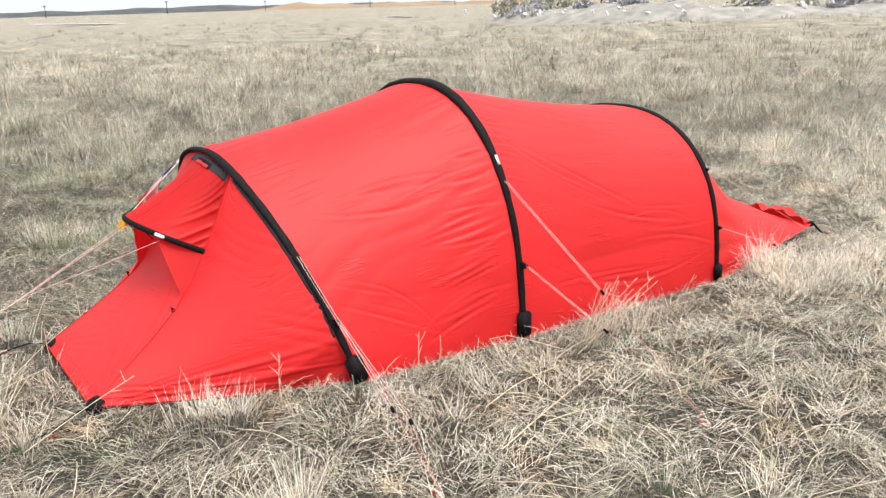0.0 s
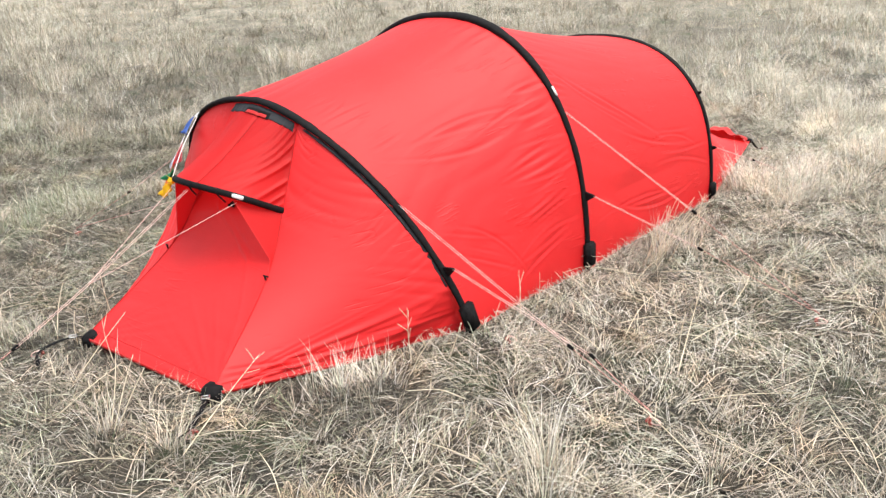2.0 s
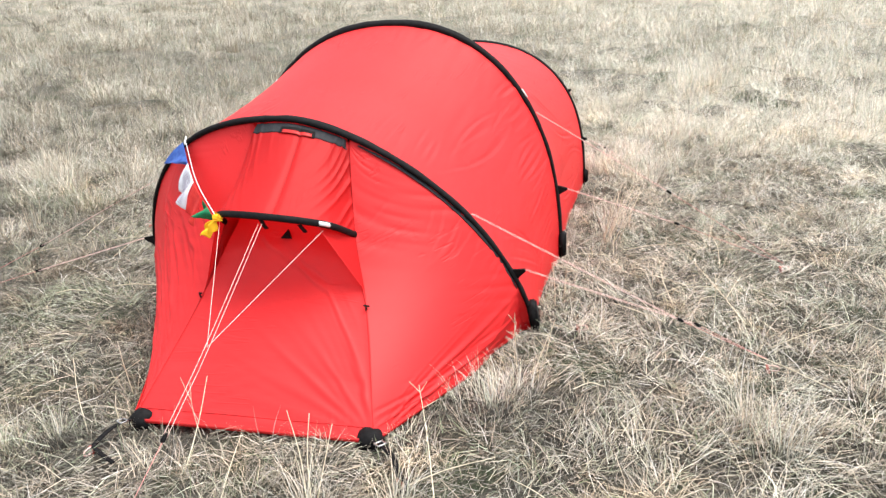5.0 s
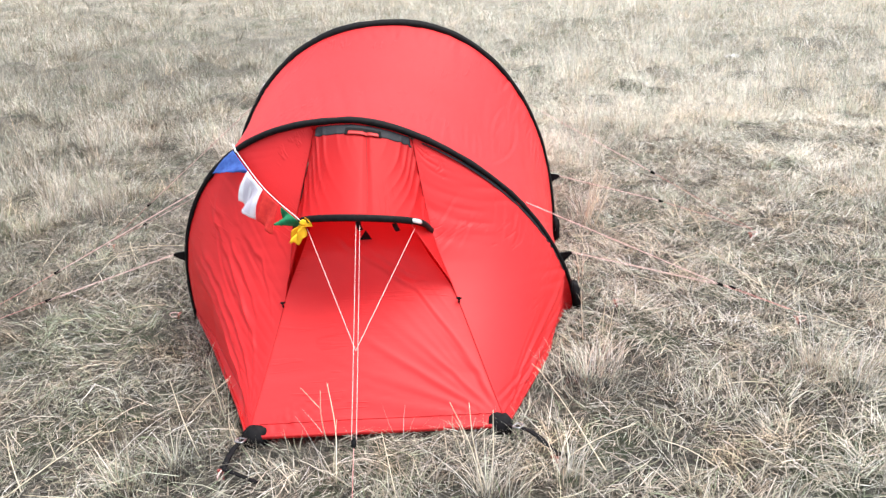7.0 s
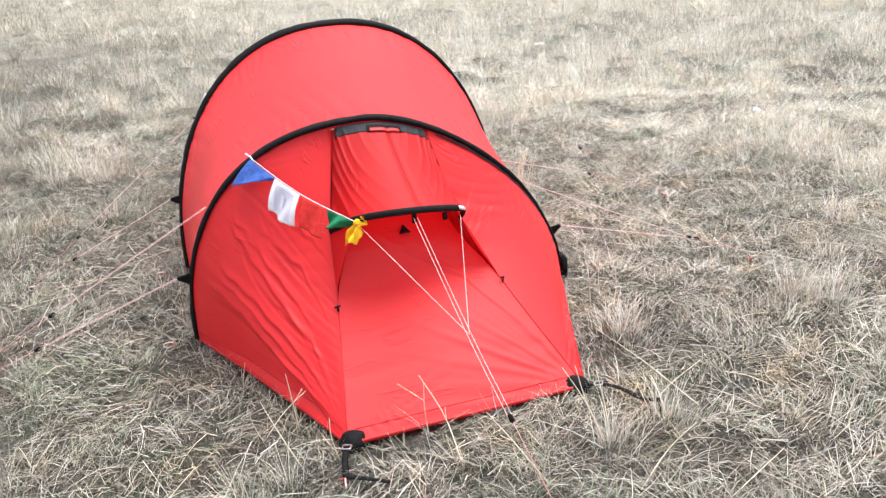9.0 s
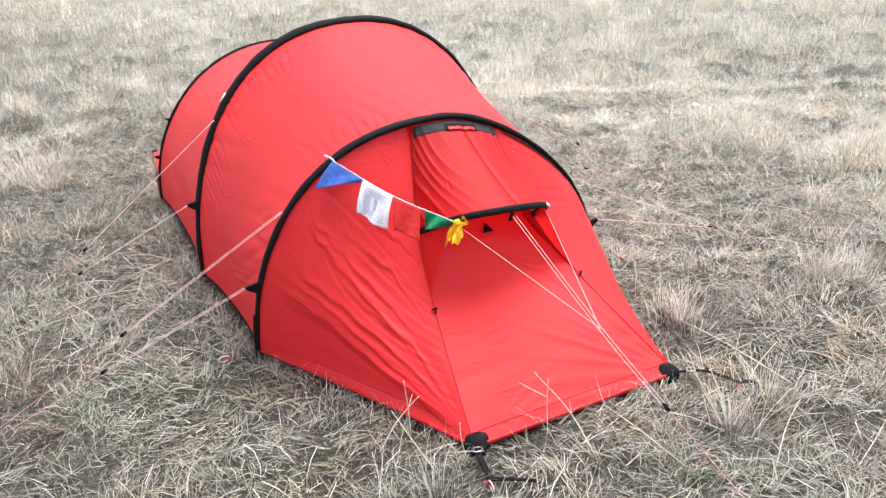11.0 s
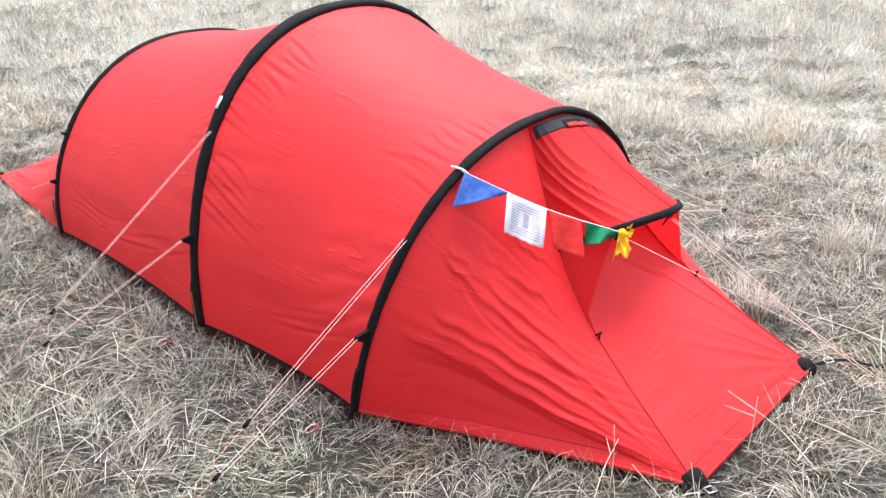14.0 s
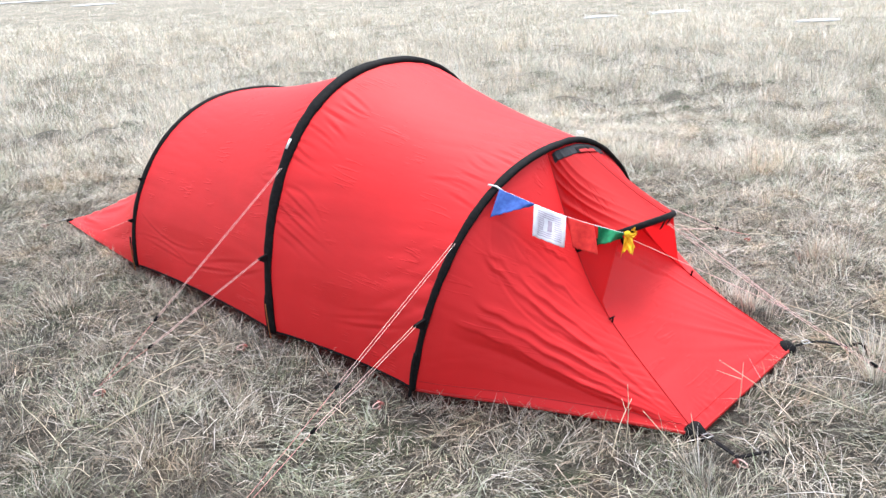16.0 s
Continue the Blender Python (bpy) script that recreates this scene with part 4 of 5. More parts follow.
guy([up["h1R"], g_at(1.72, 0.72, 0.05)], slider=(1.394, 0.769, 0.115))
guy([tab["h1R"], g_at(1.72, 0.72, 0.05)], slider=(1.461, 0.80, 0.085))
guy([up["h2R"], g_at(1.95, 1.78, 0.05)], slider=(1.400, 1.817, 0.325))
guy([tab["h2R"], g_at(1.95, 1.78, 0.05)], slider=(1.445, 1.795, 0.172))
guy([tab["h3R"], g_at(1.19, 4.01, 0.04)], slider=(1.07, 3.64, 0.147))
guy([tab["h3R_high"], g_at(0.73, 4.68, 0.05)])
guy([up["h1L"], g_at(-1.88, 0.745, 0.05)], slider=(-1.291, 0.780, 0.306))
guy([tab["h1L"], g_at(-1.88, 0.745, 0.05)], slider=(-1.373, 0.822, 0.169))
guy([up["h2L"], g_at(-1.56, 2.0, 0.05)], slider=(-1.299, 1.947, 0.242))
guy([tab["h2L"], g_at(-1.56, 2.0, 0.05)], slider=(-1.34, 1.955, 0.13))
guy([tab["h3L"], g_at(-0.57, 4.14, 0.05)])
JOIN = (-0.03, -0.139, 0.351)
guy([(-0.036, 0.318, 0.590), JOIN, g_at(-0.02, -0.89, 0.05)], slider=(-0.025, -0.425, 0.222))
guy([(-0.22, 0.385, 0.575), JOIN])
guy([(0.155, 0.398, 0.545), JOIN])

# ------------------------------------------------------------------ prayer flags
flags = new("prayer_flag_string")
tagged(flags, "string of five small coloured prayer flags tied across the tent front", "flags")
F0, _t0, _o0 = on_hoop(H1, (-0.515, 0.781, 0.766))
F0 = F0 + _o0 * 0.006 + np.array((0, -0.012, 0))
F1 = np.array((-0.226, 0.375, 0.588))
cord = spline([F0, 0.5 * (F0 + F1) + np.array((-0.01, -0.012, -0.012)), F1], 60)
part("flag_cord", tube("cord", cord, 0.0036, None, 6), WHITE_TAPE, flags, "white cotton cord")
part("knot", tube("knot", spline([F0 + (-0.012, 0.03, 0.012), F0 + (0, 0, 0.006), F0 + (0.006, -0.02, -0.006)], 8), 0.007, None, 6), WHITE_TAPE, flags)


def flag(name, a, b, drop, mat, label, pinch=0.0, lean=0.0, blow=0.02, seed=0, taper=0.0, fall=None):
    """A small cloth hung from the cord between the lengths a and b; pinch draws its foot together."""
    n, m = 16, 16
    i = np.linspace(a * 59, b * 59, n)
    topl = np.stack([np.interp(i, np.arange(60), cord[:, c]) for c in range(3)], -1)
    along = (topl[-1] - topl[0]) / np.linalg.norm(topl[-1] - topl[0])
    out = np.array((-0.72, -0.62, 0.30))
    down = np.array(fall) if fall else np.array((0, 0, -1.0)) + 0.42 * out + lean * along
    v = np.linspace(0, 1, m)[None, :, None]
    mid = topl.mean(0)
    rng = np.random.default_rng(seed)
    q = np.linspace(0, 1, n)[:, None, None]
    shift = (mid[None] - topl)[:, None] * (pinch * v)
    ripple = blow * np.sin(np.pi * (2.2 * q + 0.8 * v + rng.random())) * v * out
    P_ = topl[:, None] + drop * (1 - taper * q) * v * down + shift + ripple + 0.012 * out
    P_ = P_ + (0.0014 * np.sin(9 * q[..., 0:1] * np.pi + 5 * v)) * v * np.array((0, 0, 1.0))
    bm_ = bmesh.new()
    me_ = grid_mesh(name, P_)
    bm_.from_mesh(me_)
    bmesh.ops.solidify(bm_, geom=bm_.faces[:], thickness=0.001)
    return part("flag", bm_, mat, flags, label), P_


flag("blue", 0.02, 0.29, 0.125, FLAG_BLUE, "three-cornered blown blue flag", 0.0, 0.0, 0.012, 1, 0.96, (-0.72, -0.22, -0.62))
white, PW = flag("white", 0.285, 0.53, 0.124, FLAG_WHITE, "white flag with grey print", 0.0, -0.10, 0.020, 2)
flag("red", 0.54, 0.74, 0.110, FLAG_RED, "red flag", 0.05, 0.1, 0.01, 3)
flag("green", 0.77, 0.97, 0.072, FLAG_GREEN, "crumpled green flag", 0.1, -0.1, 0.035, 4, 0.7)
NW = np.cross(np.gradient(PW, axis=0), np.gradient(PW, axis=1))
NW /= np.linalg.norm(NW, axis=-1, keepdims=True)
NW *= np.sign((NW * np.array((-0.72, -0.62, 0.3))).sum(-1).mean())
PWL = PW + NW * 0.0035
for r in range(2, 14):
    for c0, c1 in (((2, 14),) if r < 5 or r > 10 else ((2, 6), (10, 14))):
        row = np.stack([PWL[c0:c1, r], PWL[c0:c1, r] + 0.35 * (PWL[c0:c1, r + 1] - PWL[c0:c1, r])], 1)
        part("print_bar", grid_mesh("bar", row), PRINT, white)
part("print_figure", grid_mesh("figure", PWL[7:10, 5:11]), PRINT, white)

# the yellow flag is knotted round the end of the cord
bm = bmesh.new()
bmesh.ops.create_icosphere(bm, subdivisions=3, radius=0.014)
for v in bm.verts:
    v.co *= 1 + 0.25 * noise.noise(v.co * 90)
bm.transform(Matrix.Translation(F1))
part("flag_knot", bm, FLAG_YELLOW, flags, "yellow cloth knot")
def crumpled(away, across, wide, folds, seed):
    """A bunched end of cloth that hangs from the knot."""
    rng = np.random.default_rng(seed)
    a_ = np.linspace(0, 1, 18)[:, None, None]
    b_ = np.linspace(-1, 1, 22)[None, :, None]
    away, across = np.asarray(away, float), np.asarray(across, float)
    out = np.cross(away, across)
    out /= np.linalg.norm(out)
    ph = rng.random(3) * 6
    ragged = 1 + 0.18 * np.sin(4.3 * b_ + ph[0]) + 0.08 * np.sin(11 * b_ + ph[1])
    P_ = F1 + a_ * ragged * away + b_ * (0.007 + wide * np.sqrt(a_)) * across
    P_ = P_ + out * (0.013 * np.sin(folds * b_ + 3 * a_ + ph[2]) + 0.006 * np.sin(2.1 * folds * b_ - 6 * a_)) * np.clip(2 * a_, 0, 1)
    bm_ = bmesh.new()
    bm_.from_mesh(grid_mesh("flag", P_))
    bmesh.ops.solidify(bm_, geom=bm_.faces[:], thickness=0.001)
    return bm_


yellow = part("flag", crumpled((-0.034, -0.026, -0.054), (0.75, -0.6, 0.12), 0.022, 4.0, 3), FLAG_YELLOW, flags, "knotted yellow flag")
part("loose_end", crumpled((0.018, -0.022, 0.006), (0.35, 0.2, 0.9), 0.012, 3.0, 8), FLAG_YELLOW, yellow)
# ------------------------------------------------------------------ dry grass
SIDE_Y = [-0.03, 0.955, 1.843, 3.28, 4.72]
SIDE_L = [-0.40, -0.79, -0.80, -0.72, -0.53]
SIDE_R = [0.41, 0.81, 0.86, 0.91, 0.68]


def under_tent(x, y):
    return (y > -0.015) & (y < 4.72) & (x > np.interp(y, SIDE_Y, SIDE_L)) & (x < np.interp(y, SIDE_Y, SIDE_R))


def cells(x, y, size, salt):
    """A steady random number for each square cell of the field."""
    i, j = np.floor(x / size), np.floor(y / size)
    v = np.sin(i * 127.1 + j * 311.7 + salt * 74.7) * 43758.5453
    return v - np.floor(v)


def clump(x, y, size, salt):
    """Smooth random swells, 0 to 1, about as wide as the size given."""
    total = 0
    for s_, w_ in ((size, 0.6), (size * 0.43, 0.4)):
        gx, gy = x / s_ + 0.37 * salt, y / s_ - 0.61 * salt
        i, j = np.floor(gx), np.floor(gy)
        fx, fy = gx - i, gy - j
        fx, fy = fx * fx * (3 - 2 * fx), fy * fy * (3 - 2 * fy)

        def corner_value(a, b):
            v = np.sin(a * 127.1 + b * 311.7 + salt * 74.7) * 43758.5453
            return v - np.floor(v)

        low = corner_value(i, j) * (1 - fx) + corner_value(i + 1, j) * fx
        top = corner_value(i, j + 1) * (1 - fx) + corner_value(i + 1, j + 1) * fx
        total = total + w_ * (low * (1 - fy) + top * fy)
    return total


def blades(x, y, az, length, e0, e1, width, tint, bend=0.0, z0=0.0, steps=3):
    """Straws as one mesh: each a tapering strip of a few faces that starts at e0 and ends at e1 over the level."""
    n = len(x)
    pts = [np.stack([x, y, ground_z(x, y) + z0], -1)]
    for k_ in range(steps):
        f = k_ / max(steps - 1, 1)
        e = e0 + (e1 - e0) * f
        a = az + bend * f
        d = np.stack([np.cos(e) * np.cos(a), np.cos(e) * np.sin(a), np.sin(e)], -1)
        p = pts[-1] + d * (length / steps)[:, None]
        p[:, 2] = np.maximum(p[:, 2], ground_z(p[:, 0], p[:, 1]) + 0.004)
        pts.append(p)
    roll = np.random.default_rng(n).uniform(-0.9, 0.9, n)
    side = np.stack([-np.sin(az) * np.cos(roll), np.cos(az) * np.cos(roll), np.sin(roll)], -1) * (width / 2)[:, None]
    verts = np.empty((n, 2 * steps + 1, 3))
    for k_ in range(steps):
        taper = 1.0 - 0.25 * k_
        verts[:, 2 * k_] = pts[k_] - side * taper
        verts[:, 2 * k_ + 1] = pts[k_] + side * taper
    verts[:, -1] = pts[-1]
    per = 2 * steps + 1
    base = (np.arange(n) * per)[:, None]
    quads = np.array([[2 * q, 2 * q + 1, 2 * q + 3, 2 * q + 2] for q in range(steps - 1)], int).ravel()
    tri = np.array([2 * steps - 2, 2 * steps - 1, 2 * steps])
    loops = (base + np.r_[quads, tri][None]).ravel()
    starts_one = np.r_[np.arange(steps - 1) * 4, (steps - 1) * 4]
    per_l = (steps - 1) * 4 + 3
    starts = ((np.arange(n) * per_l)[:, None] + starts_one[None]).ravel()
    return verts.reshape(-1, 3), loops, starts, np.repeat(tint, per)


def blade_object(name, chunks, label, category, kind="stuff"):
    V, Lp, S, T = [], [], [], []
    nv = nl = 0
    for v, l_, s_, t_ in chunks:
        V.append(v), Lp.append(l_ + nv), S.append(s_ + nl), T.append(t_)
        nv, nl = nv + len(v), nl + len(l_)
    V, Lp, S, T = np.vstack(V), np.concatenate(Lp), np.concatenate(S), np.concatenate(T)
    me = bpy.data.meshes.new(name)
    me.vertices.add(len(V))
    me.vertices.foreach_set("co", V.ravel())
    me.loops.add(len(Lp))
    me.loops.foreach_set("vertex_index", Lp.astype(np.int32))
    me.polygons.add(len(S))
    me.polygons.foreach_set("loop_start", S.astype(np.int32))
    me.update(calc_edges=True)
    at = me.attributes.new("tint", "FLOAT", "POINT")
    at.data.foreach_set("value", T.astype(np.float32))
    me.materials.append(STRAW)
    return tagged(new(name, me), label, category, kind=kind)


def tone(rng, x, y, n, lift=0.0):
    """Tints: mostly straw, darker and greener patches, a few bleached stems."""
    patch_ = 0.5 + 0.5 * np.sin(1.3 * x + 0.9 * np.sin(0.8 * y)) * np.sin(1.1 * y + 0.7 * np.sin(1.2 * x))
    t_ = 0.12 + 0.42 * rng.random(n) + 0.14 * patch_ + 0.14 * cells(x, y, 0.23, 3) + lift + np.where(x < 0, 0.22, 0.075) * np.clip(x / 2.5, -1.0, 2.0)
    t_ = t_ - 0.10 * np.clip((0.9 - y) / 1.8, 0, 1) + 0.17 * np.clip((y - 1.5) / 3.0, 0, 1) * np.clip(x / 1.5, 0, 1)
    t_ = t_ + 0.38 * (clump(x, y, 0.42, 5) - 0.5) + 0.28 * (clump(x, y, 0.13, 6) - 0.5)
    t_ = np.where(rng.random(n) < 0.16, t_ + 0.30, t_)
    t_ = np.clip(t_, 0, 0.9)
    green = rng.random(n) < 0.03 + 0.09 * (cells(x, y, 0.5, 9) > 0.75) + 0.13 * np.clip(0.6 - x, 0, 1) * np.clip((2.0 - y) / 2.0, 0, 1)
    return np.where(green, 0.97, t_)


def matted(n, rng, x, y, size=1.0, cell=0.2):
    """Flattened straw: laid over in swirls, each small patch its own way."""
    az = 2 * np.pi * cells(x, y, cell, 1) + 0.9 * np.sin(1.7 * x + 2 * np.sin(1.1 * y)) + rng.normal(0, 0.40, n)
    lift = cells(x, y, cell, 2)
    length = size * rng.uniform(0.045, 0.165, n)
    e0 = np.radians(rng.uniform(0, 20, n) + 20 * lift * rng.random(n))
    e1 = e0 - np.radians(rng.uniform(-4, 40, n))
    stand = rng.random(n) < 0.05
    e0 = np.where(stand, np.radians(rng.uniform(45, 80, n)), e0)
    e1 = np.where(stand, np.radians(rng.uniform(-10, 45, n)), e1)
    width = size * rng.uniform(0.0013, 0.0028, n)
    z0 = rng.uniform(-0.005, 0.03, n) * np.minimum(size, 1.5) * (0.4 + lift)
    return az, length, e0, e1, width, z0


def tufts(rng, tx, ty, per, spread, tall, erect, width, tint, fan=0.55, steps=3, curl=26.0):
    """Bunches of grass: the blades of each rise from one foot, lean one way and arch over."""
    m = len(tx)
    lay = 2 * np.pi * (1.7 * clump(tx, ty, 0.55, 21) + 0.16 * rng.normal(0, 1, m))
    size = tall * rng.uniform(0.6, 1.25, m)
    own = rng.normal(0, 0.10, m)
    stand = np.clip(erect + rng.normal(0, 0.16, m), 0, 1)
    r_ = lambda v: np.repeat(v, per)
    n = m * per
    oa, orad = 2 * np.pi * rng.random(n), r_(np.broadcast_to(spread, m)) * np.sqrt(rng.random(n))
    x, y = r_(tx) + orad * np.cos(oa), r_(ty) + orad * np.sin(oa)
    st = r_(stand)
    lean = np.where(rng.random(n) < 0.35 + 0.5 * st, oa, r_(lay))
    az = np.where(st > 0.55, oa, lean) + rng.normal(0, fan, n)
    length = r_(size) * rng.uniform(0.45, 1.15, n)
    e0 = np.radians(18 + 62 * st * rng.uniform(0.55, 1.15, n) + rng.uniform(0, 16, n))
    e1 = e0 - np.radians(np.abs(rng.normal(0, curl, n)) * (1.1 - 0.4 * st))
    e1 = np.maximum(e1, np.radians(-32))
    t_ = np.clip(r_(np.broadcast_to(tint, m) + own) + rng.normal(0, 0.16, n), 0.04, 0.9)
    green = (rng.random(n) < 0.03) | (rng.random(n) < r_(green_share(tx, ty)))
    t_ = np.where(green, 0.95 + 0.05 * rng.random(n), t_)
    keep = ~under_tent(x, y)
    f = lambda v: v[keep]
    return blades(f(x), f(y), f(az), f(length), f(e0), f(e1), f(r_(np.broadcast_to(width, m)) * rng.uniform(0.7, 1.35, n)), f(t_), f(rng.normal(0, curl / 130, n)), f(rng.uniform(-0.004, 0.012, n)), steps)


def green_share(x, y):
    """How many of the blades are still green: most in damp patches by the tent's cold side."""
    damp = np.clip((clump(x, y, 0.5, 31) - 0.40) / 0.25, 0, 1)
    return damp * (0.12 + 0.62 * np.clip((0.7 - x) / 1.6, 0, 1) * np.clip((3.2 - y) / 2.0, 0, 1))


def build_grass():
    rng = np.random.default_rng(5)
    chunks = []

    def ring(n, r1):
        r = r1 * np.sqrt(rng.random(n)) + rng.normal(0, 0.35, n)
        a = 2 * np.pi * rng.random(n)
        x, y = r * np.cos(a), 1.3 + r * np.sin(a)
        ok = ~under_tent(x, y) & ((y > -2.2) | (rng.random(n) < 0.3))
        return x[ok], y[ok]

    # how pale the straw is: paler right and behind, darker left and by the door
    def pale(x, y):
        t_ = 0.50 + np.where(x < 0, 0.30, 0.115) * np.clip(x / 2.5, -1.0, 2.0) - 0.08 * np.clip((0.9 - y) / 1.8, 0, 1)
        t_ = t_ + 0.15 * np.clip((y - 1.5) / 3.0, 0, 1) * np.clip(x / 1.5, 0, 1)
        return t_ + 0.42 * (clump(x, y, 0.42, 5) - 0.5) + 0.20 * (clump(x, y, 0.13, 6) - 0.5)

    def beside(x, y):
        """Nearness to the cloth, 0 at its edge and 1 a hand's width and more away."""
        gap = np.minimum(np.abs(x - np.interp(y, SIDE_Y, SIDE_R)), np.abs(x - np.interp(y, SIDE_Y, SIDE_L)) + 0.04) + 9.0 * ((y < -0.2) | (y > 4.9))
        return np.clip(gap / 0.17, 0.25, 1)

    # bunches laid over one another round the tent
    x, y = ring(14500, 5.4)
    swell = clump(x, y, 0.34, 11)
    ok = rng.random(len(x)) < 0.45 + 1.2 * swell
    x, y, swell = x[ok], y[ok], swell[ok]
    low = beside(x, y)
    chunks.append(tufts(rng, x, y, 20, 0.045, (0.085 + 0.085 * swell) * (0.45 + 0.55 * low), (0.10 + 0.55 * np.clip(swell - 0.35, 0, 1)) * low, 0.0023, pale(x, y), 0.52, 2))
    # thin loose straw between them
    x, y = ring(150000, 5.2)
    n = len(x)
    az, length, e0, e1, width, z0 = matted(n, rng, x, y)
    low = beside(x, y)
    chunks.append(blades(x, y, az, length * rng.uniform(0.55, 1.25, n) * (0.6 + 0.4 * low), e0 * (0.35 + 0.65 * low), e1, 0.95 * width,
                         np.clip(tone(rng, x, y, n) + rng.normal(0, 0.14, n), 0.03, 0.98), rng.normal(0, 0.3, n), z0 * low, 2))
    # broken straw and litter flat on the soil
    x, y = ring(190000, 4.9)
    n = len(x)
    # tints lowered so the litter's colour carries shade between the bunches
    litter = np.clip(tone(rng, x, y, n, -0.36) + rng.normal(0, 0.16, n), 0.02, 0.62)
    litter = np.where(rng.random(n) < 0.8 * green_share(x, y), 0.93 + 0.07 * rng.random(n), litter)
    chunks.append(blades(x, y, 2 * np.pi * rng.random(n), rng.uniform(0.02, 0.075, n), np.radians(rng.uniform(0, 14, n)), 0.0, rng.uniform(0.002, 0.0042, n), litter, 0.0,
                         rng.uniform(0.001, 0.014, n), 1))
    # beyond: larger bunches, the farther the fewer
    m = 13000
    q = rng.random(m)
    r = 1 / (1 / 4.4 - q * (1 / 4.4 - 1 / 95.0))
    a = np.where(rng.random(m) < 0.93, np.radians(rng.uniform(-28, 208, m)), 2 * np.pi * rng.random(m))
    x, y = r * np.cos(a), 1.3 + r * np.sin(a)
    swell = clump(x, y, 0.8, 12)
    far = np.clip((r - 4) / 5, 0, 1)
    big = (r / 5.0) ** 0.75
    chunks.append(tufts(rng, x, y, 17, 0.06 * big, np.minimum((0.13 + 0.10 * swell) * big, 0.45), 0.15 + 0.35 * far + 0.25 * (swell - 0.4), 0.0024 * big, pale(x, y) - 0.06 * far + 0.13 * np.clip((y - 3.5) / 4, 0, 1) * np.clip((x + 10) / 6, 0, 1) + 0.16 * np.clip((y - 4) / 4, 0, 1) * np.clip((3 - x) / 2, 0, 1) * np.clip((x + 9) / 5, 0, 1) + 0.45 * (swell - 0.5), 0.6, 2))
    # pale tussocks that stand together in drifts with trodden hollows between
    m = 7600
    r = 2.2 + 28 * rng.random(m) ** 1.6
    a = np.where(rng.random(m) < 0.95, np.radians(rng.uniform(-28, 208, m)), 2 * np.pi * rng.random(m))
    x, y = r * np.cos(a), 1.5 + r * np.sin(a)
    drift = clump(x, y, 1.15, 41)
    ok = ~under_tent(x, y) & (np.hypot(x, y - 1.5) > 2.3) & (np.hypot(x, y + 1.9) > 1.6) & (drift > 0.66 - 0.22 * np.clip((r - 2.4) / 4.5, 0, 1) + rng.normal(0, 0.06, m)) & (np.hypot(x, y - 4.6) > 1.2)
    x, y, r, drift = x[ok], y[ok], r[ok], drift[ok]
    far = np.clip((r - 2.5) / 4.5, 0.10, 1)
    chunks.append(tufts(rng, x, y, 58, (0.06 + 0.10 * far) * np.clip(r / 8, 1, 1.8), (0.20 + 0.6 * np.clip(drift - 0.4, 0, 1)) * (0.55 + 0.75 * far), 0.66, 0.0022 * np.clip((r / 5.0) ** 0.75, 1, 4),
                        0.72 + 0.10 * np.clip(x / 2, -1.6, 1) + 0.5 * (drift - 0.5), 0.5, 2, 40.0))
    # blades that stand against the foot of the cloth
    n = 3200
    y = rng.uniform(-0.02, 4.7, n)
    s_ = np.where(rng.random(n) < 0.5, -1, 1)
    x = np.where(s_ < 0, np.interp(y, SIDE_Y, SIDE_L) - 0.02, np.interp(y, SIDE_Y, SIDE_R) + 0.01) + s_ * np.abs(rng.normal(0.015, 0.03, n))
    chunks.append(blades(x, y, 2 * np.pi * rng.random(n), np.where(s_ > 0, 0.6, 1.0) * rng.uniform(0.05, 0.13, n), np.radians(rng.uniform(25, 80, n)), np.radians(rng.uniform(-10, 60, n)),
                         rng.uniform(0.0018, 0.0034, n), tone(rng, x, y, n, 0.08), rng.normal(0, 0.3, n), 0.0, 3))
    # long bleached stems lying loose on the mat
    x, y = ring(4200, 5.6)
    n = len(x)
    az = 2 * np.pi * cells(x, y, 0.4, 6) + rng.normal(0, 1.0, n)
    chunks.append(blades(x, y, az, rng.uniform(0.12, 0.34, n), np.radians(rng.uniform(4, 34, n)), -np.radians(rng.uniform(0, 25, n)), rng.uniform(0.0016, 0.0030, n),
                         np.clip(rng.normal(0.66, 0.11, n), 0.4, 0.88), rng.normal(0, 0.25, n), rng.uniform(0.01, 0.05, n), 3))
    blade_object("dry_grass", chunks, "matted pale straw-coloured dry grass with loose tussocks", "grass")


build_grass()


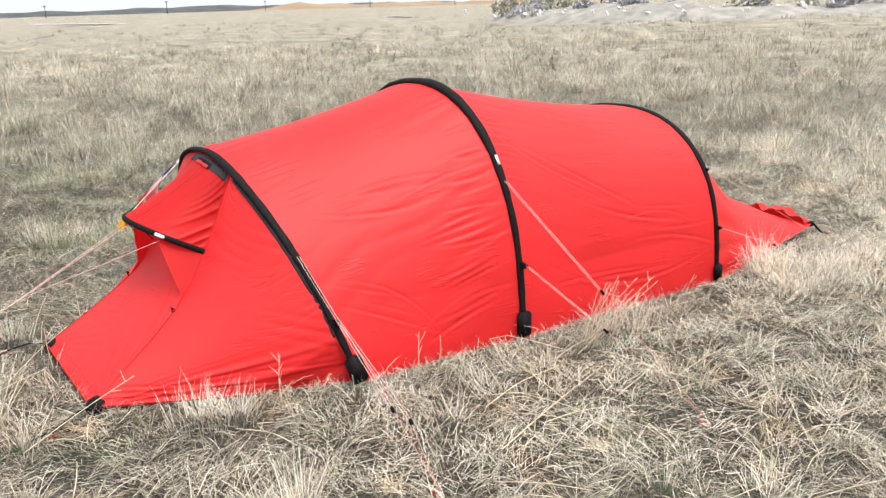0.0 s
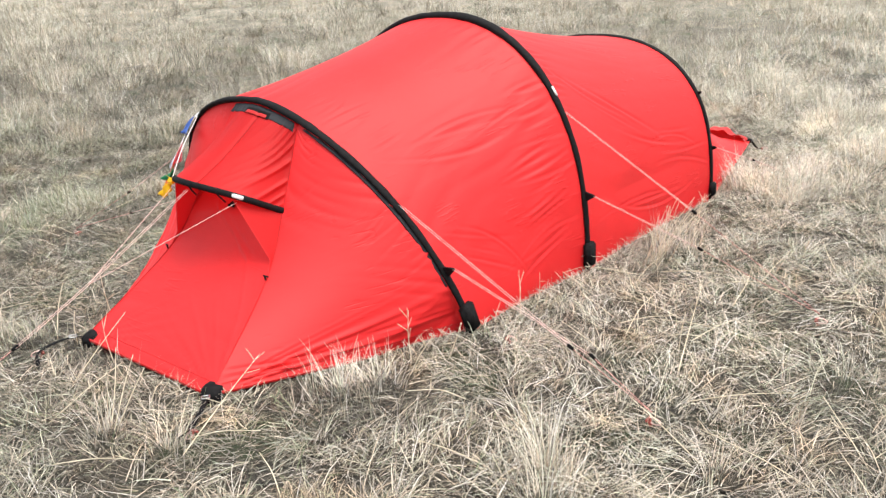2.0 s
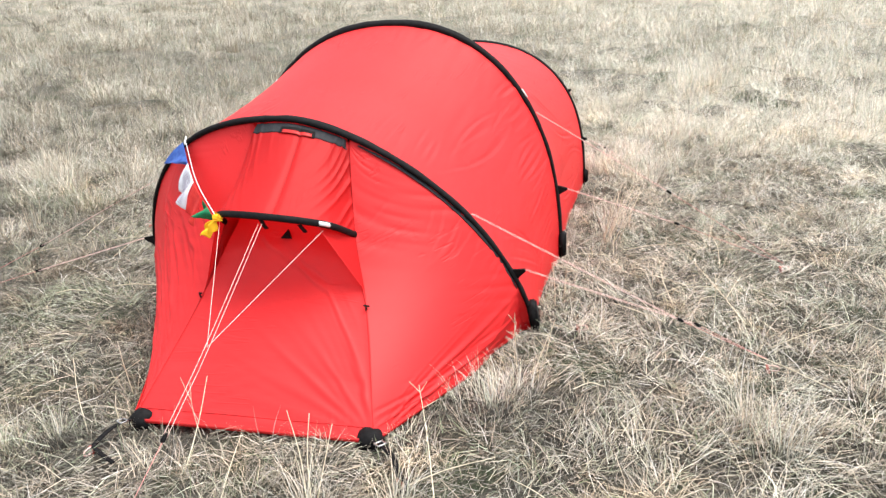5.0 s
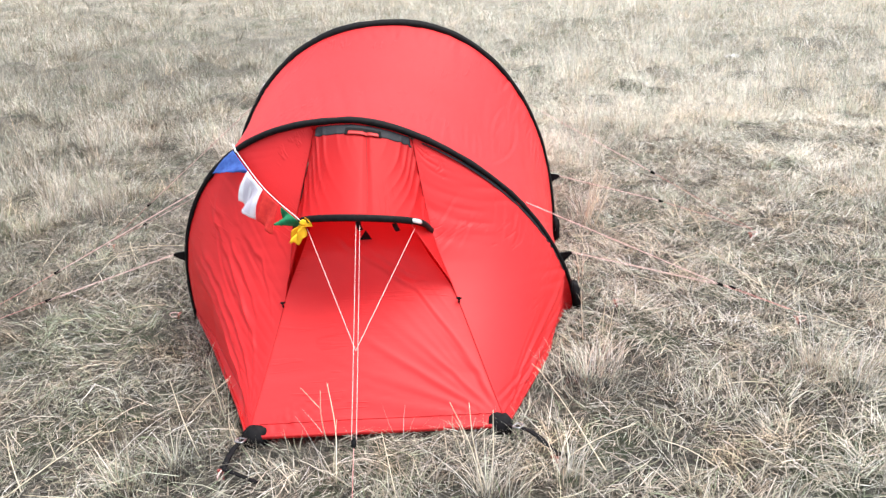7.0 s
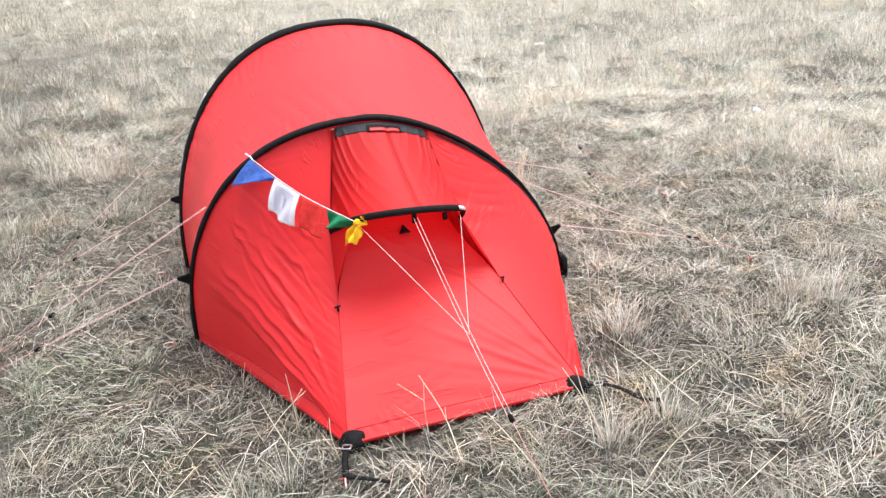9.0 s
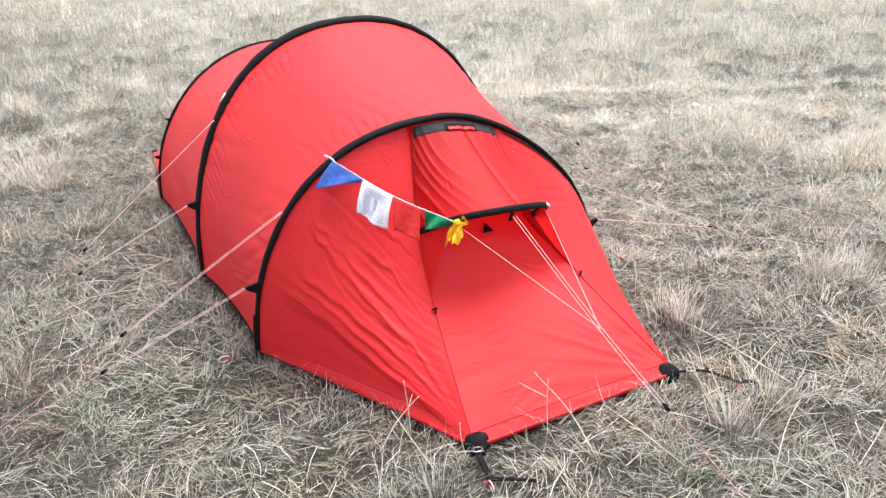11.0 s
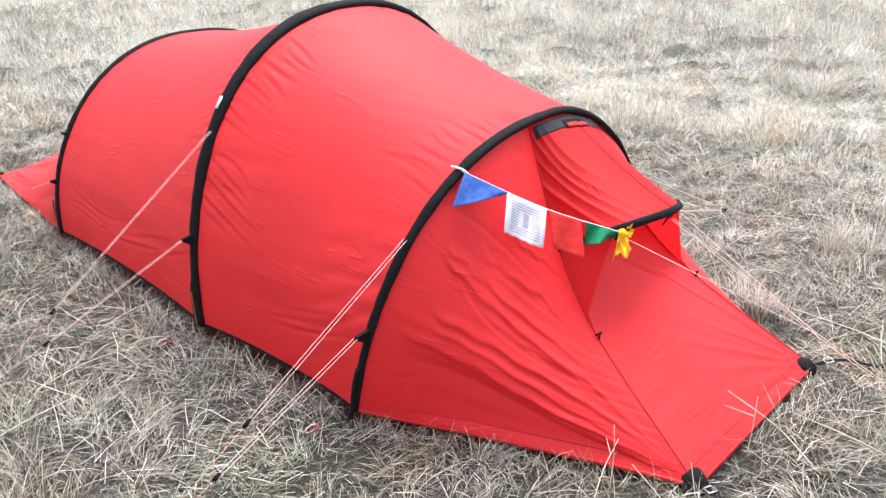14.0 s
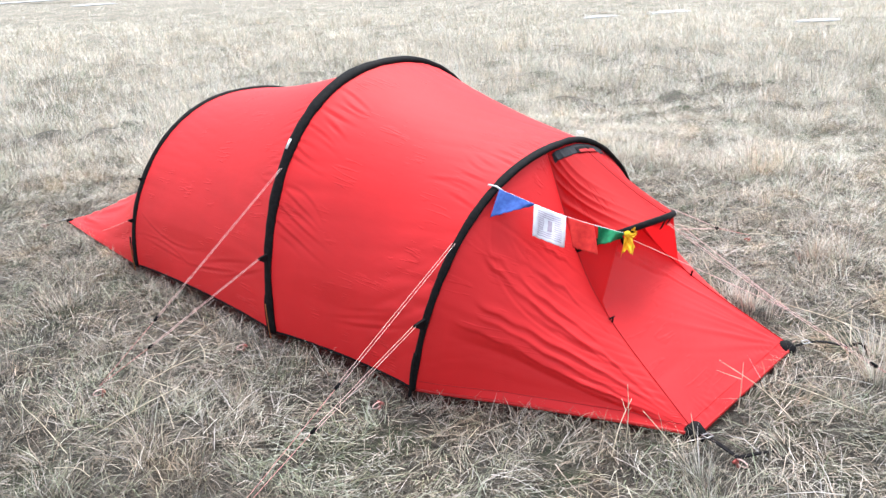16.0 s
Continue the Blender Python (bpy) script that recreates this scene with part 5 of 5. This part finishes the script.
def grass_tuft(x0, y0, count, tall, spread, pale, seed):
    """A clump of upright dry stems."""
    rng = np.random.default_rng(seed)
    oa, orad = 2 * np.pi * rng.random(count), np.abs(rng.normal(0, spread, count))
    x, y = x0 + orad * np.cos(oa), y0 + orad * np.sin(oa)
    e0 = np.radians(rng.uniform(55, 88, count))
    e1 = np.radians(rng.uniform(10, 75, count))
    c = blades(x, y, oa + rng.normal(0, 0.7, count), tall * rng.uniform(0.35, 1.1, count), e0, e1, rng.uniform(0.0018, 0.0034, count),
               np.clip(pale + rng.uniform(-0.25, 0.2, count), 0.1, 0.9), rng.normal(0, 0.3, count), 0.0, 4)
    bm = bmesh.new()
    bmesh.ops.create_icosphere(bm, subdivisions=2, radius=1)
    for v in bm.verts:
        k_ = 1 + 0.3 * noise.noise(v.co * 2 + Vector((x0, y0, 0)))
        v.co = Vector((v.co.x * spread * 1.1 * k_, v.co.y * spread * 1.1 * k_, v.co.z * 0.022))
    bm.transform(Matrix.Translation(g_at(x0, y0, 0.004)))
    ob = part("grass_tuft", bm, SOIL)
    tagged(ob, "pale upright tuft of dry grass stems", "grass tuft", "upright grass tufts")
    blade_object("stem_clump", [c], "", "").parent = ob


TUFTS = [(1.58, 0.30, 170, 0.32, 0.06, 0.82), (1.66, 0.16, 110, 0.28, 0.06, 0.82), (0.33, -0.35, 90, 0.24, 0.035, 0.80), (0.565, -0.285, 90, 0.24, 0.045, 0.82), (-0.75, -0.21, 70, 0.24, 0.05, 0.70), (-0.62, -0.13, 80, 0.20, 0.05, 0.74),
         (1.11, 2.20, 110, 0.27, 0.05, 0.85), (1.19, 2.30, 80, 0.24, 0.06, 0.82), (1.24, 6.2, 150, 0.42, 0.18, 0.8), (1.1, 5.85, 130, 0.4, 0.15, 0.78),
         (0.755, 0.30, 200, 0.19, 0.08, 0.86), (0.82, 0.40, 130, 0.18, 0.07, 0.84), (1.9, 4.9, 120, 0.36, 0.16, 0.75), (-1.25, 3.1, 90, 0.24, 0.10, 0.7),
         (-1.75, 2.6, 80, 0.22, 0.10, 0.66), (1.35, 1.05, 50, 0.16, 0.06, 0.7), (2.15, 1.3, 60, 0.22, 0.07, 0.7), (2.0, 0.55, 50, 0.2, 0.06, 0.7)]
for i, (x, y, count, tall, spread, pale) in enumerate(TUFTS):
    grass_tuft(x, y, count, tall, spread, pale, 100 + i)


def grass_stalk(x, y, lean, tall, seed, twigs=3, fallen=False, foot=0.0):
    """One dead stem with a few side twigs."""
    rng = np.random.default_rng(seed)
    p0 = np.array(g_at(x, y, foot))
    p2 = p0 + np.array((lean[0], lean[1], tall))
    p1 = 0.5 * (p0 + p2) + np.append(rng.normal(0, 0.008, 2), 0.01)
    st = spline([p0, p1, p2], 14)
    ob = part("grass_stalk", tube("stalk", st, 0.0042, None, 5, None, np.linspace(1, 0.45, 14)), STALK)
    if fallen:
        tagged(ob, "pale dead grass stalk lying over matted straw", "grass stalk", "fallen stalks")
    else:
        tagged(ob, "single pale dead grass stalk standing beside the tent", "grass stalk", "dead stalks")
    for _ in range(twigs):
        j = rng.integers(6, 13)
        e = st[j] + np.array((rng.normal(0, 0.03), rng.normal(0, 0.03), rng.uniform(0.01, 0.05)))
        part("twig", tube("twig", spline([st[j], e], 5), 0.0028, None, 4, None, np.linspace(1, 0.5, 5)), STALK, ob)


for i, (x, y, lean, tall, tw) in enumerate([(0.80, 0.62, (-0.01, 0.01), 0.21, 5), (0.86, 0.54, (0.06, 0.08), 0.15, 3), (-0.54, 0.185, (-0.018, -0.012), 0.225, 1), (-0.56, -0.06, (-0.096, 0.12), 0.215, 0), (-0.45, -0.03, (-0.012, 0.022), 0.14, 0), (-0.11, -0.235, (-0.04, 0.275), 0.185, 1),
                                            (-0.155, -0.04, (-0.005, -0.01), 0.21, 1), (-0.66, 0.17, (0.16, 0.02), 0.14, 2), (0.325, -0.335, (-0.087, 0.117), 0.245, 1), (0.335, -0.33, (-0.04, 0.137), 0.225, 0), (0.345, -0.33, (0.02, 0.13), 0.20, 0),
                                            (0.93, 1.30, (0.01, 0.01), 0.17, 2), (0.90, 1.22, (-0.02, 0.02), 0.19, 3), (0.9, 0.72, (0.03, 0.05), 0.14, 3), (0.98, 3.70, (0.16, 0.26), 0.20, 2), (0.93, 3.55, (0.04, 0.05), 0.16, 1), (1.02, 2.9, (0.05, 0.02), 0.15, 1)]):
    grass_stalk(x, y, lean, tall, 300 + i, tw)


# a fan of stiff stems beside the middle guy line, and long weeds lying on the mat
_q = np.random.default_rng(57)
for i in range(12):
    k_ = i / 11
    grass_stalk(1.12 + _q.normal(0, 0.025), 2.06 + _q.normal(0, 0.035), (0.02 + 0.17 * k_ + _q.normal(0, 0.012), 0.01 + 0.20 * k_ + _q.normal(0, 0.012)), _q.uniform(0.24, 0.33), 700 + i, int(_q.integers(1, 4)))
for i, (x, y, lean, tall, tw, flat) in enumerate([(1.676, 1.031, (-0.203, 0.748), 0.05, 6, True), (1.579, 1.272, (0.002, 0.044), 0.15, 3, False), (1.644, 1.66, (-0.022, 0.29), 0.08, 3, True), (1.627, 1.281, (0.09, 0.215), 0.03, 2, True),
                                                  (1.338, 1.265, (0.177, 0.087), 0.04, 1, True), (1.401, 1.185, (-0.038, 0.424), 0.04, 2, True), (0.681, -0.298, (-0.139, 0.424), 0.12, 5, True)]):
    grass_stalk(x, y, lean, tall, 740 + i, tw, flat, 0.055 if flat else 0.0)


_q = np.random.default_rng(41)
for x0, x1, y0, y1, many in ((1.0, 2.5, 0.1, 2.4, 34), (-1.2, 1.3, -1.2, -0.15, 16), (-2.2, -1.0, 0.2, 2.4, 14)):
    for i in range(many):
        a, long_ = _q.uniform(0, 2 * np.pi), _q.uniform(0.16, 0.38)
        grass_stalk(_q.uniform(x0, x1), _q.uniform(y0, y1), (long_ * np.cos(a), long_ * np.sin(a)), _q.uniform(0.035, 0.09), int(_q.integers(1000, 9000)), int(_q.integers(0, 4)), True)


# ------------------------------------------------------------------ snow, bank and distance
def snow_patch(x, y, sx, sy, turn, seed):
    """A thin ragged remnant of snow."""
    rng = np.random.default_rng(seed)
    bm = bmesh.new()
    bmesh.ops.create_icosphere(bm, subdivisions=3, radius=1)
    for v in bm.verts:
        a = math.atan2(v.co.y, v.co.x)
        k_ = 1 + 0.25 * math.sin(3 * a + seed) + 0.15 * math.sin(7 * a + 2 * seed)
        v.co = Vector((v.co.x * sx * k_, v.co.y * sy * k_, v.co.z * 0.04 * (0.6 + min(sx, 1.2))))
    bm.transform(pose(*g_at(x, y, 0.03 if sx < 0.2 else (0.16 if sx < 2 else 0.22)), 0, 0, turn))
    tagged(part("snow_patch", bm, SNOW), "thin white snow remnant lying in dry grass", "snow patch", "snow remnants")


for i, (x, y, sx, sy, turn) in enumerate([(4.48, 8.78, 0.10, 0.04, 20), (3.86, 3.31, 0.045, 0.025, 70), (21.2, 14.1, 0.55, 0.22, -40), (23.6, 12.8, 0.75, 0.22, -40), (19.5, 6.4, 0.5, 0.16, -60),
                                          (30.0, 85.0, 6.0, 0.9, 0), (25.0, 60.0, 1.6, 0.4, 10), (-121.0, 29.0, 1.2, 7.0, 10), (-122.0, 12.0, 1.2, 5.0, 0), (-80.0, 55.0, 1.0, 4.0, 40)]):
    snow_patch(x, y, sx, sy, turn, i + 1)


def far_strip(name, label, category, line_, height, mat, seed, depth):
    """A long low rise with an uneven crest."""
    P0 = spline([(*p, 0) for p in line_], 160)
    rng = np.random.default_rng(seed)
    ph = rng.random(5) * 6
    t_ = np.linspace(0, 1, 160)
    crest = height * (0.62 + 0.2 * np.sin(9 * t_ + ph[0]) + 0.1 * np.sin(31 * t_ + ph[1]) + 0.08 * np.sin(83 * t_ + ph[2])) * np.clip(np.minimum(t_, 1 - t_) / 0.08, 0, 1)
    T = np.gradient(P0, axis=0)
    nrm = np.stack([-T[:, 1], T[:, 0]], -1)
    nrm /= np.linalg.norm(nrm, axis=1)[:, None]
    prof = ((-1.0, -0.15), (-0.5, 0.6), (-0.15, 0.95), (0.1, 1.0), (0.6, 0.5), (1.0, -0.15))
    rows = []
    for o, h_ in prof:
        X, Y = P0[:, 0] + nrm[:, 0] * o * depth, P0[:, 1] + nrm[:, 1] * o * depth
        rows.append(np.stack([X, Y, ground_z(X, Y) + h_ * crest + (0.06 * height * np.sin(150 * t_ + 7 * o) if h_ > 0 else 0)], -1))
    ob = part(name, grid_mesh(name, np.array(rows)), mat)
    return tagged(ob, label, category, kind="structure")


far_strip("backdrop_woods", "far dark woodland along the horizon", "woodland", [(-1250, -250), (-1230, 160), (-1130, 520), (-1000, 800), (-760, 1050)], 9.0, FAR_WOOD, 7, 60)
far_strip("backdrop_hill", "far brown ploughed slope", "hill", [(-760, 330), (-690, 520), (-600, 690), (-420, 800)], 8.0, FAR_FIELD, 8, 90)
far_strip("earth_bank", "low bank of grey earth and rubble", "bank", [(-66, 62), (-54, 52), (-43, 47.5), (-33, 48), (-27, 52), (-20, 60), (-11, 70), (2, 82)], 1.5, BANK, 9, 4.0)

BANK_LINE = spline([(-65, 61, 0), (-54, 51.5, 0), (-43, 47, 0), (-33, 47.5, 0), (-27, 51.5, 0), (-21, 59, 0), (-12, 69, 0), (0, 80, 0)], 200)


def shrub(x, y, size, mat, seed):
    """A bare bush: a few woody limbs and a ragged crown of many small leaves."""
    rng = np.random.default_rng(seed)
    base = np.array(g_at(x, y, 0.0))
    ob = new("shrub")
    ob.location = base
    tagged(ob, "grey-green scrubby bush on the rubble bank", "shrub", "bushes on the bank")
    bm = bmesh.new()
    for _ in range(7):
        d_ = np.array((rng.normal(0, 0.5), rng.normal(0, 0.5), 1.0))
        me_ = tube("limb", spline([(0, 0, -0.2), d_ * size * 0.45, d_ * size * 0.85 + rng.normal(0, 0.1, 3)], 6), 0.07 * size, None, 5, None, np.linspace(1, 0.3, 6))
        bm.from_mesh(me_)
    part("limbs", bm, STALK, ob)
    n = 420
    centres = rng.normal(0, 1, (9, 3)) * (0.42, 0.42, 0.22) + (0, 0, 0.65)
    c_ = centres[rng.integers(0, 9, n)] + rng.normal(0, 0.17, (n, 3))
    c_[:, 2] = np.abs(c_[:, 2])
    c_ *= size
    u_, w_ = rng.normal(0, 1, (n, 3)), rng.normal(0, 1, (n, 3))
    u_ *= 0.13 * size / np.linalg.norm(u_, axis=1)[:, None]
    w_ *= 0.075 * size / np.linalg.norm(w_, axis=1)[:, None]
    V = np.stack([c_ - u_, c_ - w_, c_ + u_, c_ + w_], 1).reshape(-1, 3)
    me_ = bpy.data.meshes.new("crown")
    me_.from_pydata(V.tolist(), [], np.arange(4 * n).reshape(-1, 4).tolist())
    part("crown", me_, mat, ob, smooth=False)


_r = np.random.default_rng(77)
for i in range(95):
    k_ = int(_r.integers(6, 194))
    off = _r.normal(0, 1.4)
    shrub(BANK_LINE[k_, 0] + off * 0.5, BANK_LINE[k_, 1] + 1.2 + off, _r.uniform(0.6, 1.7), SCRUB_GREY if _r.random() < 0.6 else SCRUB_OLIVE, 500 + i)

# loose rubble on the bank
V, Fc = [], []
for i in range(220):
    k_ = int(_r.integers(4, 196))
    ox = _r.normal(0, 1.3)
    x, y = BANK_LINE[k_, 0] + ox * 0.4, BANK_LINE[k_, 1] - 0.8 + ox
    s_ = _r.uniform(0.06, 0.20)
    m_ = pose(x, y, float(ground_z(x, y)) + 0.45 + 0.5 * _r.random(), *(_r.random(3) * 90))
    b = len(V)
    for cx in (-1, 1):
        for cy in (-1, 1):
            for cz in (-1, 1):
                V.append(tuple(m_ @ Vector((cx * s_ * _r.uniform(0.6, 1.2), cy * s_ * 0.7 * _r.uniform(0.6, 1.1), cz * s_ * 0.45))))
    Fc += [[b + q for q in f] for f in ((0, 1, 3, 2), (4, 6, 7, 5), (0, 4, 5, 1), (2, 3, 7, 6), (0, 2, 6, 4), (1, 5, 7, 3))]
me = bpy.data.meshes.new("rubble")
me.from_pydata(V, [], Fc)
tagged(part("rubble", me, RUBBLE, smooth=False), "pale broken rubble strewn over the bank", "rubble", kind="stuff")


def utility_pole(x, y, tall, thick):
    ob = part("utility_pole", tube("pole", spline([g_at(x, y, -0.4), g_at(x, y, tall)], 6), thick, None, 8, None, np.linspace(1, 0.7, 6)), FAR_WOOD)
    tagged(ob, "dark wooden utility pole with a crossarm", "utility pole", "far poles")
    z_ = float(ground_z(x, y)) + tall
    part("crossarm", box(0.25 * tall, thick * 0.6, thick * 0.7, pose(x, y, z_ - 0.12 * tall, 0, 0, 60), 0.02), FAR_WOOD, ob)


for x, y, tall, thick in ((-55, 56, 6.5, 0.22), (-54, 57.5, 6.0, 0.2), (-52, 58, 7.0, 0.28), (-50.5, 58, 6.4, 0.22), (-47, 57, 6.0, 0.2),
                          (-640, 125, 8.5, 0.6), (-620, 205, 9.5, 0.7), (-600, 275, 8.0, 0.5), (-575, 355, 9.0, 0.6), (-560, 430, 8.0, 0.5)):
    utility_pole(x, y, tall, thick)
